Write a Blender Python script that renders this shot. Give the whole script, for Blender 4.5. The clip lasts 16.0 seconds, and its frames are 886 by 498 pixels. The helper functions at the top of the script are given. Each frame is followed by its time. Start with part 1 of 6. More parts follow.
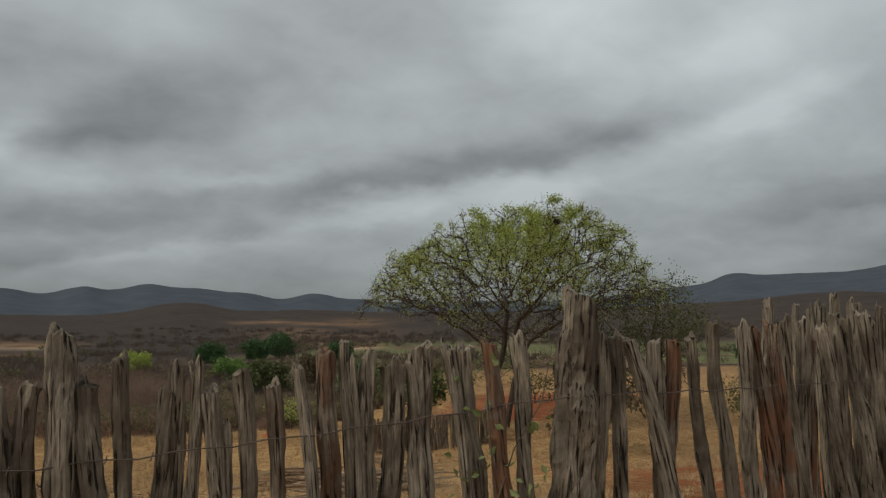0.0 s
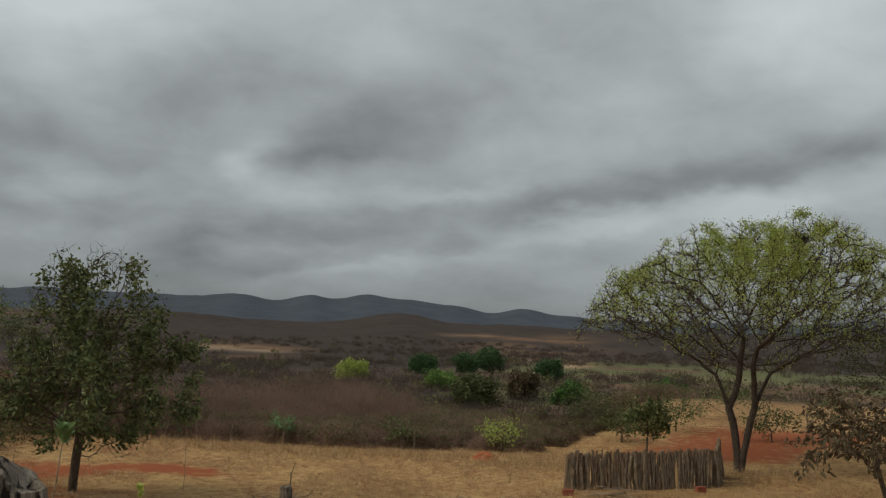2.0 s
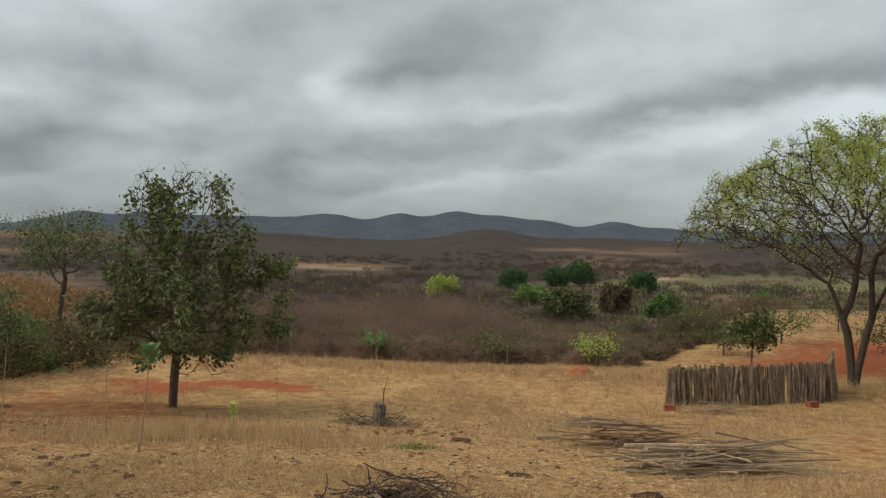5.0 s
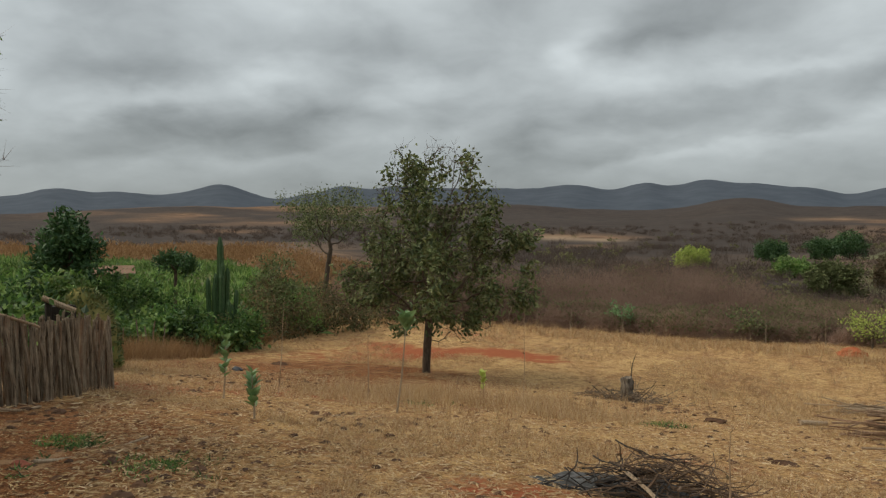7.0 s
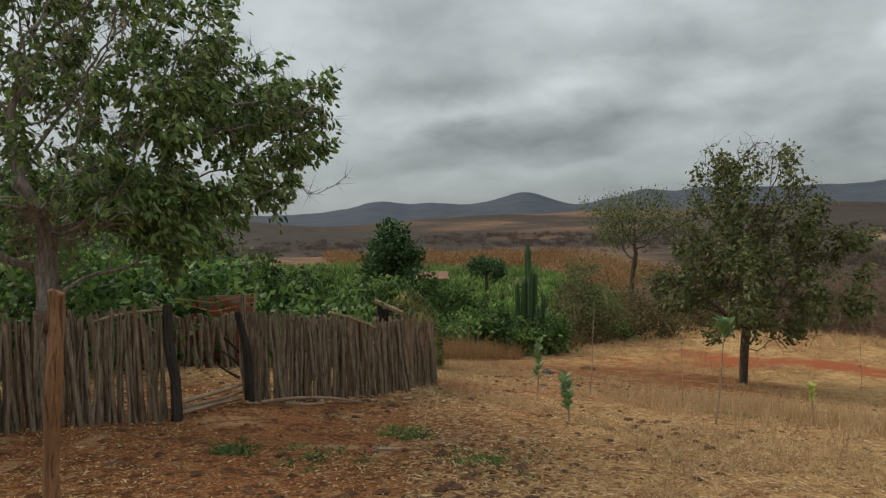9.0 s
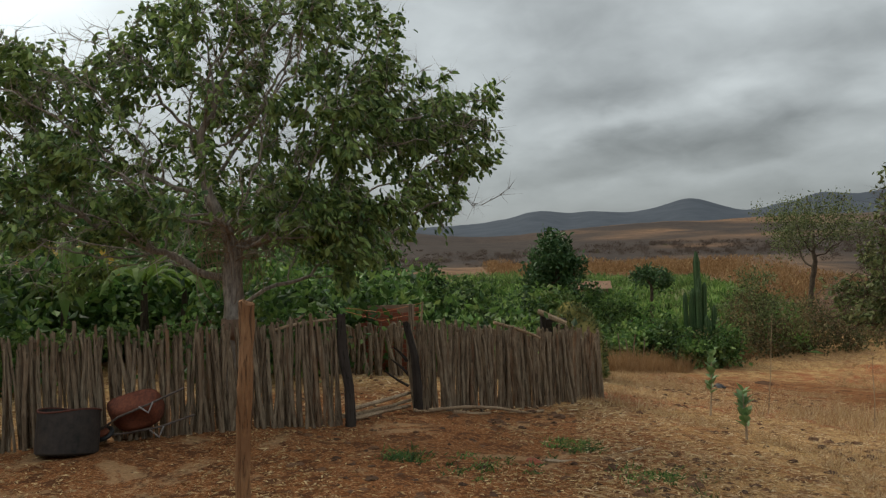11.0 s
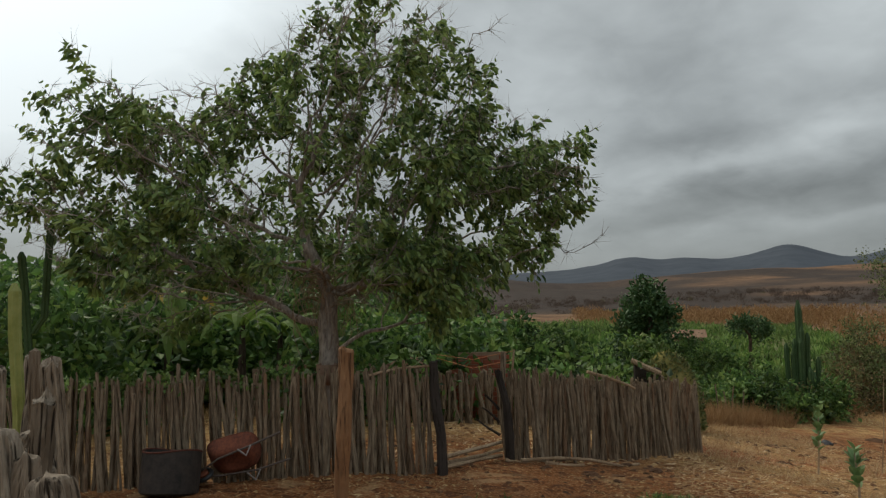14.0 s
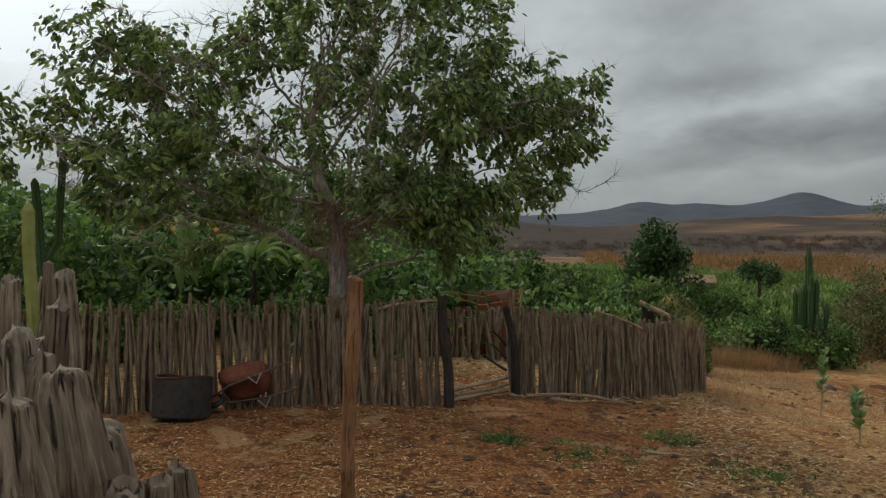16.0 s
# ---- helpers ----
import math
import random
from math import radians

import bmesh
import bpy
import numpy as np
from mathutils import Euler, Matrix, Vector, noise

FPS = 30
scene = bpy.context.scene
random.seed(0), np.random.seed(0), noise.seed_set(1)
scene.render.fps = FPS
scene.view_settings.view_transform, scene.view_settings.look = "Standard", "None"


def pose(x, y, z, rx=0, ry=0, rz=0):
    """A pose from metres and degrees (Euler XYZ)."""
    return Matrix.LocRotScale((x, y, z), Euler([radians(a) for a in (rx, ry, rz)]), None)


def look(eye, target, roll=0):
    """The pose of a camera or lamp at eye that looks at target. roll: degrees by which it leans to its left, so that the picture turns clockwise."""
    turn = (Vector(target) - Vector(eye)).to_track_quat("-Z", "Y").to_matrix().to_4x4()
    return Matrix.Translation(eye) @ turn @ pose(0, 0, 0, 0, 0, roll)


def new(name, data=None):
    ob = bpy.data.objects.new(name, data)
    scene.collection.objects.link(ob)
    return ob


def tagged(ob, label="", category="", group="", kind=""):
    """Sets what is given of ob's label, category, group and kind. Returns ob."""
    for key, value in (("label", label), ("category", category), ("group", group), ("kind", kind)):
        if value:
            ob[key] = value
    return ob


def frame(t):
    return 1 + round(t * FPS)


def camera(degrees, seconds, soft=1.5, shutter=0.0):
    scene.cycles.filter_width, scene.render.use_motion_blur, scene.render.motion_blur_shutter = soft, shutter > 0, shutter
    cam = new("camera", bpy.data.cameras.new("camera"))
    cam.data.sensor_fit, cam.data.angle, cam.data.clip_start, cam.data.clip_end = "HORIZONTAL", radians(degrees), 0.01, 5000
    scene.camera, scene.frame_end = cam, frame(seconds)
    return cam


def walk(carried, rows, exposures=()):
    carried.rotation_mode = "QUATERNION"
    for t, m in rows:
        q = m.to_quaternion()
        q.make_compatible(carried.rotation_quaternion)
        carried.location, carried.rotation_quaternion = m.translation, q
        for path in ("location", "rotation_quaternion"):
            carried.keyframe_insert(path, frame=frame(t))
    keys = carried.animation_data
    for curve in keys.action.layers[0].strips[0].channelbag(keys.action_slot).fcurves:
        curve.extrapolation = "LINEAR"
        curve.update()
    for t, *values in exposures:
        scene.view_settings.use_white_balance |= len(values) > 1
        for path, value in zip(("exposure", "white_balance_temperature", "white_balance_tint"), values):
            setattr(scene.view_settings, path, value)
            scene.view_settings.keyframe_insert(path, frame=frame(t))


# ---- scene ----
# the camera: seconds, place, turn
cam = camera(56.46, 16.0, 1.3)
PATH = [
    (0.0, 1.018, -2.580, 1.923, 95.42, 0.82, 0.00),
    (0.5, 0.969, -2.175, 1.949, 94.94, -0.69, 2.57),
    (1.0, 0.880, -1.809, 2.001, 94.51, -1.13, 11.03),
    (1.5, 0.824, -1.330, 2.106, 95.64, -1.31, 13.45),
    (2.0, 0.527, -0.824, 2.081, 96.42, -1.78, 14.33),
    (2.5, 0.318, -0.258, 2.071, 97.35, -2.02, 14.40),
    (3.0, 0.205, 0.055, 2.086, 98.34, -1.47, 16.46),
    (3.5, 0.200, 0.056, 2.057, 98.20, -1.47, 21.36),
    (4.0, 0.162, 0.012, 2.027, 95.44, -1.07, 20.51),
    (4.2, 0.202, 0.052, 2.020, 93.94, -0.87, 19.88),
    (6.3, 0.143, 0.175, 2.037, 87.98, -1.32, 26.53),
    (6.5, 0.133, 0.183, 2.036, 87.83, -0.94, 28.96),
    (7.0, 0.085, 0.212, 2.032, 88.34, -0.30, 37.30),
    (7.5, 0.046, 0.205, 2.031, 88.93, 0.41, 43.80),
    (8.0, 0.051, 0.149, 2.035, 88.99, 0.90, 51.54),
    (8.5, 0.040, 0.116, 2.035, 88.88, 1.03, 54.87),
    (9.0, 0.017, 0.110, 2.034, 88.82, 1.08, 58.02),
    (9.5, 0.005, 0.098, 2.034, 88.72, 1.13, 61.70),
    (10.0, -0.003, 0.086, 2.036, 88.78, 1.25, 64.45),
    (10.2, -0.006, 0.083, 2.036, 88.84, 1.38, 65.62),
    (12.3, -0.036, 0.013, 2.051, 91.32, 1.90, 71.60),
    (12.5, -0.033, 0.012, 2.051, 91.42, 1.81, 71.81),
    (13.0, -0.024, 0.007, 2.054, 91.89, 1.88, 72.48),
    (13.5, -0.018, 0.002, 2.057, 92.58, 1.82, 73.43),
    (14.0, -0.018, -0.005, 2.060, 93.14, 1.42, 75.14),
    (14.5, -0.020, -0.009, 2.058, 93.31, 1.37, 75.31),
    (15.0, -0.022, -0.008, 2.042, 93.18, 0.97, 75.82),
    (15.5, -0.023, -0.005, 2.017, 90.93, 0.65, 76.11),
    (16.0, -0.013, -0.002, 2.004, 89.01, 0.13, 75.88),
]
walk(cam, [(t, pose(*p)) for t, *p in PATH], exposures=((0.0, -0.55), (0.6, -0.5), (1.0, -0.24), (1.4, -0.54), (3.5, -0.6), (4.0, -0.15), (6.3, 0.02), (7.0, -0.03), (8.0, -0.02), (9.0, 0.0), (10.2, 0.08), (12.3, -0.32), (16.0, -0.2)))

# ---------------------------------------------------------------- sky and light
SUN_YAW, SUN_ELEV = 118.0, 42.0
sun_dir = Vector((-math.sin(radians(SUN_YAW)) * math.cos(radians(SUN_ELEV)),
                  math.cos(radians(SUN_YAW)) * math.cos(radians(SUN_ELEV)), math.sin(radians(SUN_ELEV))))


class Nodes:
    """Short hand for a node tree."""

    def __init__(self, tree):
        self.t = tree
        tree.nodes.clear()

    def add(self, kind, **kw):
        n = self.t.nodes.new(kind)
        for k, v in kw.items():
            if k == "ins":
                for i, val in v.items():
                    if isinstance(val, bpy.types.NodeSocket):
                        self.t.links.new(val, n.inputs[i])
                    else:
                        n.inputs[i].default_value = val
            elif k == "operation":
                n.operation = v
            elif k == "data_type":
                n.data_type = v
            elif k == "blend_type":
                n.blend_type = v
            elif k == "sky_type":
                n.sky_type = v
            elif k == "attribute_name":
                n.attribute_name = v
            elif k == "vector_type":
                n.vector_type = v
        return n

    def math(self, op, a, b=0.0, clamp=False):
        n = self.add("ShaderNodeMath", operation=op, ins={0: a, 1: b})
        n.use_clamp = clamp
        return n.outputs[0]

    def mix(self, f, a, b):
        return self.add("ShaderNodeMix", data_type="RGBA", ins={0: f, 6: a, 7: b}).outputs[2]

    def noise(self, vec, scale, detail=4.0, rough=0.55, dist=0.0):
        ins = {"Scale": scale, "Detail": detail, "Roughness": rough, "Distortion": dist}
        if vec is not None:
            ins["Vector"] = vec
        return self.add("ShaderNodeTexNoise", ins=ins).outputs[0]

    def ramp(self, f, a, b, lo=0.0, hi=1.0):
        return self.add("ShaderNodeMapRange", ins={0: f, 1: a, 2: b, 3: lo, 4: hi}).outputs[0]

    def link(self, a, b):
        self.t.links.new(a, b)


def rgb(r, g, b):
    return (r, g, b, 1.0)


world = bpy.data.worlds.new("overcast_sky")
scene.world = world
world.use_nodes = True
N = Nodes(world.node_tree)
gen = N.add("ShaderNodeTexCoord").outputs["Generated"]
sep = N.add("ShaderNodeSeparateXYZ", ins={0: gen})
sz = N.math("MAXIMUM", sep.outputs[2], 0.0)
den = N.math("ADD", sz, 0.36)
plane = N.add("ShaderNodeCombineXYZ", ins={0: N.math("DIVIDE", sep.outputs[0], den), 1: N.math("DIVIDE", sep.outputs[1], den), 2: 0.0}).outputs[0]
turned = N.add("ShaderNodeMapping", ins={0: plane, 1: (3.7, 1.9, 0.4), 2: (0, 0, radians(-28)), 3: (1.0, 1.0, 1.0)}).outputs[0]
big = N.noise(turned, 1.1, 2.0, 0.5, 0.3)
mid = N.noise(turned, 2.4, 3.0, 0.5, 0.2)
wisp = N.noise(turned, 6.5, 5.0, 0.55, 0.3)
# banks of cloud: yaw, elevation, half width, half height (degrees), thickness
BANKS = [(20, 13.0, 8, 2.2, 0.7), (24.5, 12.6, 3.5, 1.4, 0.3), (5, 9.9, 8, 1.4, 0.75), (-6, 11.2, 7, 1.4, 0.75), (-13, 12.9, 6, 1.5, 0.55), (14, 16.5, 9, 2.5, 0.4), (30, 16.5, 7, 2.5, 0.35),
         (42.5, 11.6, 6, 2.2, 0.55), (46, 7.2, 5, 1.3, 0.5), (33.5, 7.9, 6, 1.4, 0.45), (26, 4.8, 9, 1.2, 0.35), (-27, 7.6, 5, 1.5, 0.55), (27, 6.6, 6, 1.0, 0.35), (12.5, 6.9, 5, 1.0, 0.45),
         (58, 9.9, 5, 2.2, 0.6), (60, 5.1, 7, 1.6, 0.5), (49.5, 4.8, 4, 1.0, 0.35), (61, 15, 6, 3.0, 0.4), (36, 10.5, 5, 1.2, 0.3), (53, 5.6, 9, 2.4, 0.4)]
# thin bright gaps between them
GAPS = [(28, 11.7, 1.9, 1.7, -0.85), (13, 10.4, 5, 0.6, -0.55), (3, 8.2, 6, 0.8, -0.7), (-8, 9.0, 5, 0.9, -0.7), (-21, 13.2, 3.5, 1.2, -0.7), (-25.5, 14.7, 3, 1.2, -0.55), (-10, 21, 6, 3.5, -1.15),
        (20, 5.0, 7, 0.7, -0.4), (43, 20.5, 8, 4.5, -1.1), (39, 9.3, 3.5, 1.0, -0.45), (49.4, 9.8, 3.5, 1.1, -0.6), (24.6, 9.4, 3, 1.0, -0.5), (18.5, 9.9, 3, 0.7, -0.4), (58, 7.9, 3.5, 0.8, -0.5),
        (67.5, 12, 4, 4.0, -0.5), (101, 14, 11, 7.0, -1.3), (91, 18, 8, 5.0, -0.6), (-22, 18, 8, 3.0, -0.8)]
wob = N.add("ShaderNodeTexNoise", ins={"Vector": turned, "Scale": 3.0, "Detail": 4.0})
wx = N.math("MULTIPLY", N.math("SUBTRACT", wob.outputs[0], 0.5), 11.0)
wy = N.math("MULTIPLY", N.math("SUBTRACT", N.noise(turned, 4.6, 4.0), 0.5), 3.6)
az = N.math("ADD", N.math("MULTIPLY", N.math("ARCTAN2", N.math("MULTIPLY", sep.outputs[0], -1.0), sep.outputs[1]), 57.2958), wx)
el = N.math("ADD", N.math("MULTIPLY", N.math("ARCSINE", sep.outputs[2]), 57.2958), wy)
total = N.math("MULTIPLY", N.math("SUBTRACT", N.math("ADD", N.math("MULTIPLY", big, 0.45), N.math("ADD", N.math("MULTIPLY", mid, 0.34), N.math("MULTIPLY", wisp, 0.22))), 0.5), 3.4)
for yaw, elev, hw, hh, amp in BANKS + GAPS:
    da = N.math("DIVIDE", N.math("SUBTRACT", az, float(yaw)), float(hw))
    de = N.math("DIVIDE", N.math("SUBTRACT", N.math("ADD", el, N.math("MULTIPLY", N.math("SUBTRACT", az, float(yaw)), 0.14)), float(elev)), float(hh))
    if amp > 0:
        # a bank has a firm underside and frays out above
        de = N.math("SUBTRACT", N.math("MULTIPLY", de, 0.85), N.math("MULTIPLY", N.math("MAXIMUM", N.math("MULTIPLY", de, -1.0), 0.0), 0.9))
    fall = N.math("EXPONENT", N.math("MULTIPLY", N.math("ADD", N.math("MULTIPLY", da, da), N.math("MULTIPLY", de, de)), -1.0))
    total = N.math("ADD", total, N.math("MULTIPLY", fall, float(amp) * 0.78))
thick = N.ramp(total, -0.85, 0.95)
cloud = N.mix(thick, rgb(6.7, 7.25, 7.35), rgb(1.6, 1.73, 1.73))
# thin veil towards the horizon
low = N.ramp(sz, 0.0, 0.1, 0.7, 0.0)
cloud = N.mix(low, cloud, rgb(2.4, 2.7, 2.8))
# the sun's place behind the clouds
glow = N.add("ShaderNodeVectorMath", operation="DOT_PRODUCT", ins={0: gen, 1: tuple(sun_dir)}).outputs["Value"]
glow = N.math("POWER", N.math("MAXIMUM", glow, 0.0), 6.0)
lift = N.math("ADD", N.math("MULTIPLY", glow, 1.25), N.math("ADD", 0.87, N.math("MULTIPLY", sz, 1.15)))
cloud = N.add("ShaderNodeVectorMath", operation="SCALE", ins={0: cloud, 3: lift}).outputs[0]
sky = N.add("ShaderNodeTexSky", sky_type="NISHITA")
sky.sun_disc = False
sky.sun_elevation = radians(SUN_ELEV)
sky.sun_rotation = radians(-SUN_YAW)
mixed = N.mix(0.93, sky.outputs[0], cloud)
bg = N.add("ShaderNodeBackground", ins={0: mixed, 1: 0.1})
N.link(bg.outputs[0], N.add("ShaderNodeOutputWorld").inputs[0])

sun = new("sun", bpy.data.lights.new("sun", "SUN"))
sun.data.energy = 2.4
sun.data.angle = radians(35)
sun.data.color = (1.0, 0.9, 0.71)
sun.matrix_world = look((0, 0, 60), Vector((0, 0, 60)) - sun_dir)


# ---------------------------------------------------------------- materials
def surface(name, build, rough=0.85, spec=0.25):
    m = bpy.data.materials.new(name)
    m.use_nodes = True
    n = Nodes(m.node_tree)
    b = n.add("ShaderNodeBsdfPrincipled", ins={"Roughness": rough, "Specular IOR Level": spec})
    n.link(b.outputs[0], n.add("ShaderNodeOutputMaterial").inputs[0])
    build(n, b)
    return m


def bump(n, b, height, strength, distance):
    n.link(n.add("ShaderNodeBump", ins={"Strength": strength, "Distance": distance, "Height": height}).outputs[0], b.inputs["Normal"])


def wood_material(name, dark, mid, light, accent=None, depth=0.35):
    """Weathered split wood: long grain along the stake, cracks, grey bleaching, each piece a little different."""
    def build(n, b):
        obj = n.add("ShaderNodeTexCoord").outputs["Object"]
        rnd = n.add("ShaderNodeObjectInfo").outputs["Random"]
        shift = n.add("ShaderNodeCombineXYZ", ins={0: n.math("MULTIPLY", rnd, 13.0), 1: n.math("MULTIPLY", rnd, 7.0), 2: n.math("MULTIPLY", rnd, 29.0)}).outputs[0]
        at = n.add("ShaderNodeVectorMath", operation="ADD", ins={0: obj, 1: shift}).outputs[0]
        grain_at = n.add("ShaderNodeMapping", ins={0: at, 3: (1.0, 1.0, 0.055)}).outputs[0]
        grain = n.noise(grain_at, 110.0, 6.0, 0.72, 0.2)
        crack = n.ramp(n.noise(grain_at, 62.0, 4.0, 0.6, 0.25), 0.36, 0.45)
        stain = n.noise(at, 5.0, 4.0, 0.6)
        c = n.mix(n.ramp(grain, 0.3, 0.7), mid, light)
        c = n.mix(n.ramp(n.math("ADD", stain, n.math("MULTIPLY", rnd, 0.35)), 0.45, 0.85), c, mid)
        if accent:
            c = n.mix(n.math("MULTIPLY", n.ramp(rnd, 0.9, 0.95), n.ramp(stain, 0.35, 0.6)), c, accent)
        c = n.mix(n.ramp(crack, 0.0, 1.0, depth, 1.0), dark, c)
        value = n.ramp(rnd, 0.0, 1.0, 0.72, 1.18)
        c = n.add("ShaderNodeVectorMath", operation="SCALE", ins={0: c, 3: value}).outputs[0]
        n.link(c, b.inputs["Base Color"])
        bump(n, b, n.math("ADD", n.math("MULTIPLY", grain, 0.4), crack), 0.9, 0.006)
    return surface(name, build, 0.9, 0.12)


WOOD_NEAR = wood_material("weathered_stake_wood", rgb(0.012, 0.009, 0.007), rgb(0.095, 0.076, 0.058), rgb(0.5, 0.425, 0.335), rgb(0.14, 0.07, 0.042), 0.04)
WOOD_LOG = wood_material("bleached_log_wood", rgb(0.02, 0.015, 0.011), rgb(0.17, 0.132, 0.098), rgb(0.54, 0.46, 0.365), None, 0.12)
WOOD_PEN = wood_material("pen_stake_wood", rgb(0.02, 0.014, 0.009), rgb(0.155, 0.11, 0.073), rgb(0.45, 0.36, 0.255), rgb(0.17, 0.1, 0.06), 0.2)
WOOD_POST = wood_material("brown_post_wood", rgb(0.022, 0.014, 0.009), rgb(0.19, 0.1, 0.052), rgb(0.46, 0.28, 0.145))
WOOD_DARK = wood_material("charred_gate_wood", rgb(0.008, 0.007, 0.006), rgb(0.035, 0.028, 0.024), rgb(0.08, 0.065, 0.055))
STICK = wood_material("dry_stick_wood", rgb(0.07, 0.044, 0.028), rgb(0.29, 0.2, 0.125), rgb(0.54, 0.43, 0.3))

STICK_BROWN = wood_material("brown_stick_wood", rgb(0.05, 0.028, 0.018), rgb(0.22, 0.13, 0.078), rgb(0.46, 0.32, 0.21))


def island_material(name, colours, rough=0.7, spec=0.3, trans=0.0, patch=0.0):
    """Many small pieces in one mesh, each piece its own shade out of a few colours."""
    def build(n, b):
        rnd = n.add("ShaderNodeNewGeometry").outputs["Random Per Island"]
        ramp = n.add("ShaderNodeValToRGB", ins={0: rnd})
        els = ramp.color_ramp.elements
        while len(els) < len(colours):
            els.new(0.5)
        for i, c in enumerate(colours):
            els[i].position = i / max(1, len(colours) - 1)
            els[i].color = rgb(*c)
        c = ramp.outputs[0]
        if patch:
            pos = n.add("ShaderNodeNewGeometry").outputs["Position"]
            v = n.ramp(n.noise(pos, patch, 3.0), 0.32, 0.68, 0.38, 1.5)
            c = n.add("ShaderNodeVectorMath", operation="SCALE", ins={0: c, 3: v}).outputs[0]
        n.link(c, b.inputs["Base Color"])
        if trans:
            tr = n.add("ShaderNodeBsdfTranslucent", ins={0: c})
            mx = n.add("ShaderNodeMixShader", ins={0: trans})
            n.link(b.outputs[0], mx.inputs[1])
            n.link(tr.outputs[0], mx.inputs[2])
            for o in n.t.nodes:
                if o.type == "OUTPUT_MATERIAL":
                    n.link(mx.outputs[0], o.inputs[0])
    return surface(name, build, rough, spec)


LEAF_BIG = island_material("broad_green_leaf", [(0.032, 0.067, 0.019), (0.081, 0.140, 0.038), (0.149, 0.230, 0.060), (0.287, 0.380, 0.120), (0.109, 0.155, 0.046)], 0.5, 0.4, 0.33)
LEAF_OLIVE = island_material("olive_leaf", [(0.037, 0.052, 0.017), (0.08, 0.108, 0.036), (0.14, 0.172, 0.060), (0.21, 0.222, 0.090), (0.112, 0.115, 0.048)], 0.6, 0.3, 0.25)
LEAF_LIME = island_material("young_lime_leaf", [(0.203, 0.269, 0.056), (0.324, 0.393, 0.084), (0.466, 0.519, 0.131), (0.264, 0.269, 0.094)], 0.6, 0.3, 0.4)
LEAF_CROP = island_material("crop_leaf", [(0.061, 0.122, 0.024), (0.108, 0.192, 0.039), (0.173, 0.262, 0.068), (0.215, 0.262, 0.085)], 0.5, 0.35, 0.35, 0.4)
LEAF_VINE = island_material("vine_leaf", [(0.020, 0.052, 0.012), (0.054, 0.115, 0.028), (0.100, 0.193, 0.044), (0.160, 0.232, 0.060)], 0.55, 0.35, 0.35, 1.0)
LEAF_PALE = island_material("pale_waxy_leaf", [(0.12, 0.215, 0.075), (0.18, 0.285, 0.12), (0.085, 0.16, 0.05)], 0.5, 0.35, 0.25)
LEAF_BANANA = island_material("banana_leaf_green", [(0.068, 0.128, 0.021), (0.105, 0.176, 0.035), (0.150, 0.200, 0.049)], 0.7, 0.2, 0.4)
LEAF_YELLOW = island_material("withered_yellow_leaf", [(0.45, 0.33, 0.06), (0.38, 0.26, 0.06)], 0.6, 0.3, 0.3)
LEAF_DRY = island_material("dry_brown_leaf", [(0.09, 0.06, 0.035), (0.14, 0.1, 0.06), (0.07, 0.07, 0.035)], 0.8, 0.15, 0.15)
LEAF_WOODS = island_material("far_scrub_leaf", [(0.060, 0.075, 0.026), (0.090, 0.105, 0.040), (0.125, 0.130, 0.058)], 0.8, 0.15, 0.1)
LEAF_BRUSH = island_material("olive_brush_leaf", [(0.109, 0.103, 0.052), (0.138, 0.129, 0.063), (0.172, 0.161, 0.081)], 0.8, 0.1, 0.45)
LEAF_DARK = island_material("dark_mango_leaf", [(0.026, 0.064, 0.022), (0.047, 0.100, 0.032), (0.076, 0.130, 0.040)], 0.55, 0.3, 0.15)
TWIG_BRUSH = island_material("leafless_brush_twigs", [(0.215, 0.140, 0.104), (0.234, 0.156, 0.117), (0.195, 0.130, 0.099)], 0.95, 0.05, 0.5, 0.12)
TWIG_FAR = island_material("far_leafless_scrub", [(0.084, 0.064, 0.054), (0.107, 0.080, 0.065), (0.072, 0.057, 0.048)], 1.0, 0.0, 0.4)
STRAW = island_material("dry_straw", [(0.34, 0.2, 0.095), (0.52, 0.38, 0.2), (0.24, 0.125, 0.06), (0.64, 0.5, 0.31)], 0.8, 0.2, 0.25)
GRASS_FIELD = island_material("dead_field_straw", [(0.25, 0.14, 0.066), (0.34, 0.21, 0.1), (0.2, 0.105, 0.05), (0.42, 0.29, 0.15)], 0.9, 0.1, 0.3)
# the vine leaf again, its colours brightened to look sunlit
VINE_HEDGE = island_material("sunlit_vine_leaf", [(0.031, 0.067, 0.017), (0.080, 0.153, 0.036), (0.139, 0.230, 0.054), (0.212, 0.286, 0.080)], 0.55, 0.35, 0.35, 1.0)
WILD_HEDGE = island_material("half_dry_hedge_leaf", [(0.055, 0.066, 0.028), (0.132, 0.094, 0.050), (0.110, 0.132, 0.050), (0.220, 0.143, 0.077), (0.083, 0.099, 0.039)], 0.8, 0.15, 0.2, 0.8)
CHIPS = island_material("trampled_husk_bits", [(0.272, 0.168, 0.074), (0.43, 0.29, 0.14), (0.160, 0.085, 0.042), (0.55, 0.41, 0.22)], 0.9, 0.1)
CLOD = island_material("dark_dung_clods", [(0.06, 0.036, 0.024), (0.1, 0.056, 0.034), (0.15, 0.08, 0.045)], 0.95, 0.1)
BRANCH_ASH = island_material("brushwood_branches", [(0.06, 0.045, 0.035), (0.14, 0.1, 0.07), (0.22, 0.165, 0.115), (0.035, 0.028, 0.024)], 0.9, 0.1)
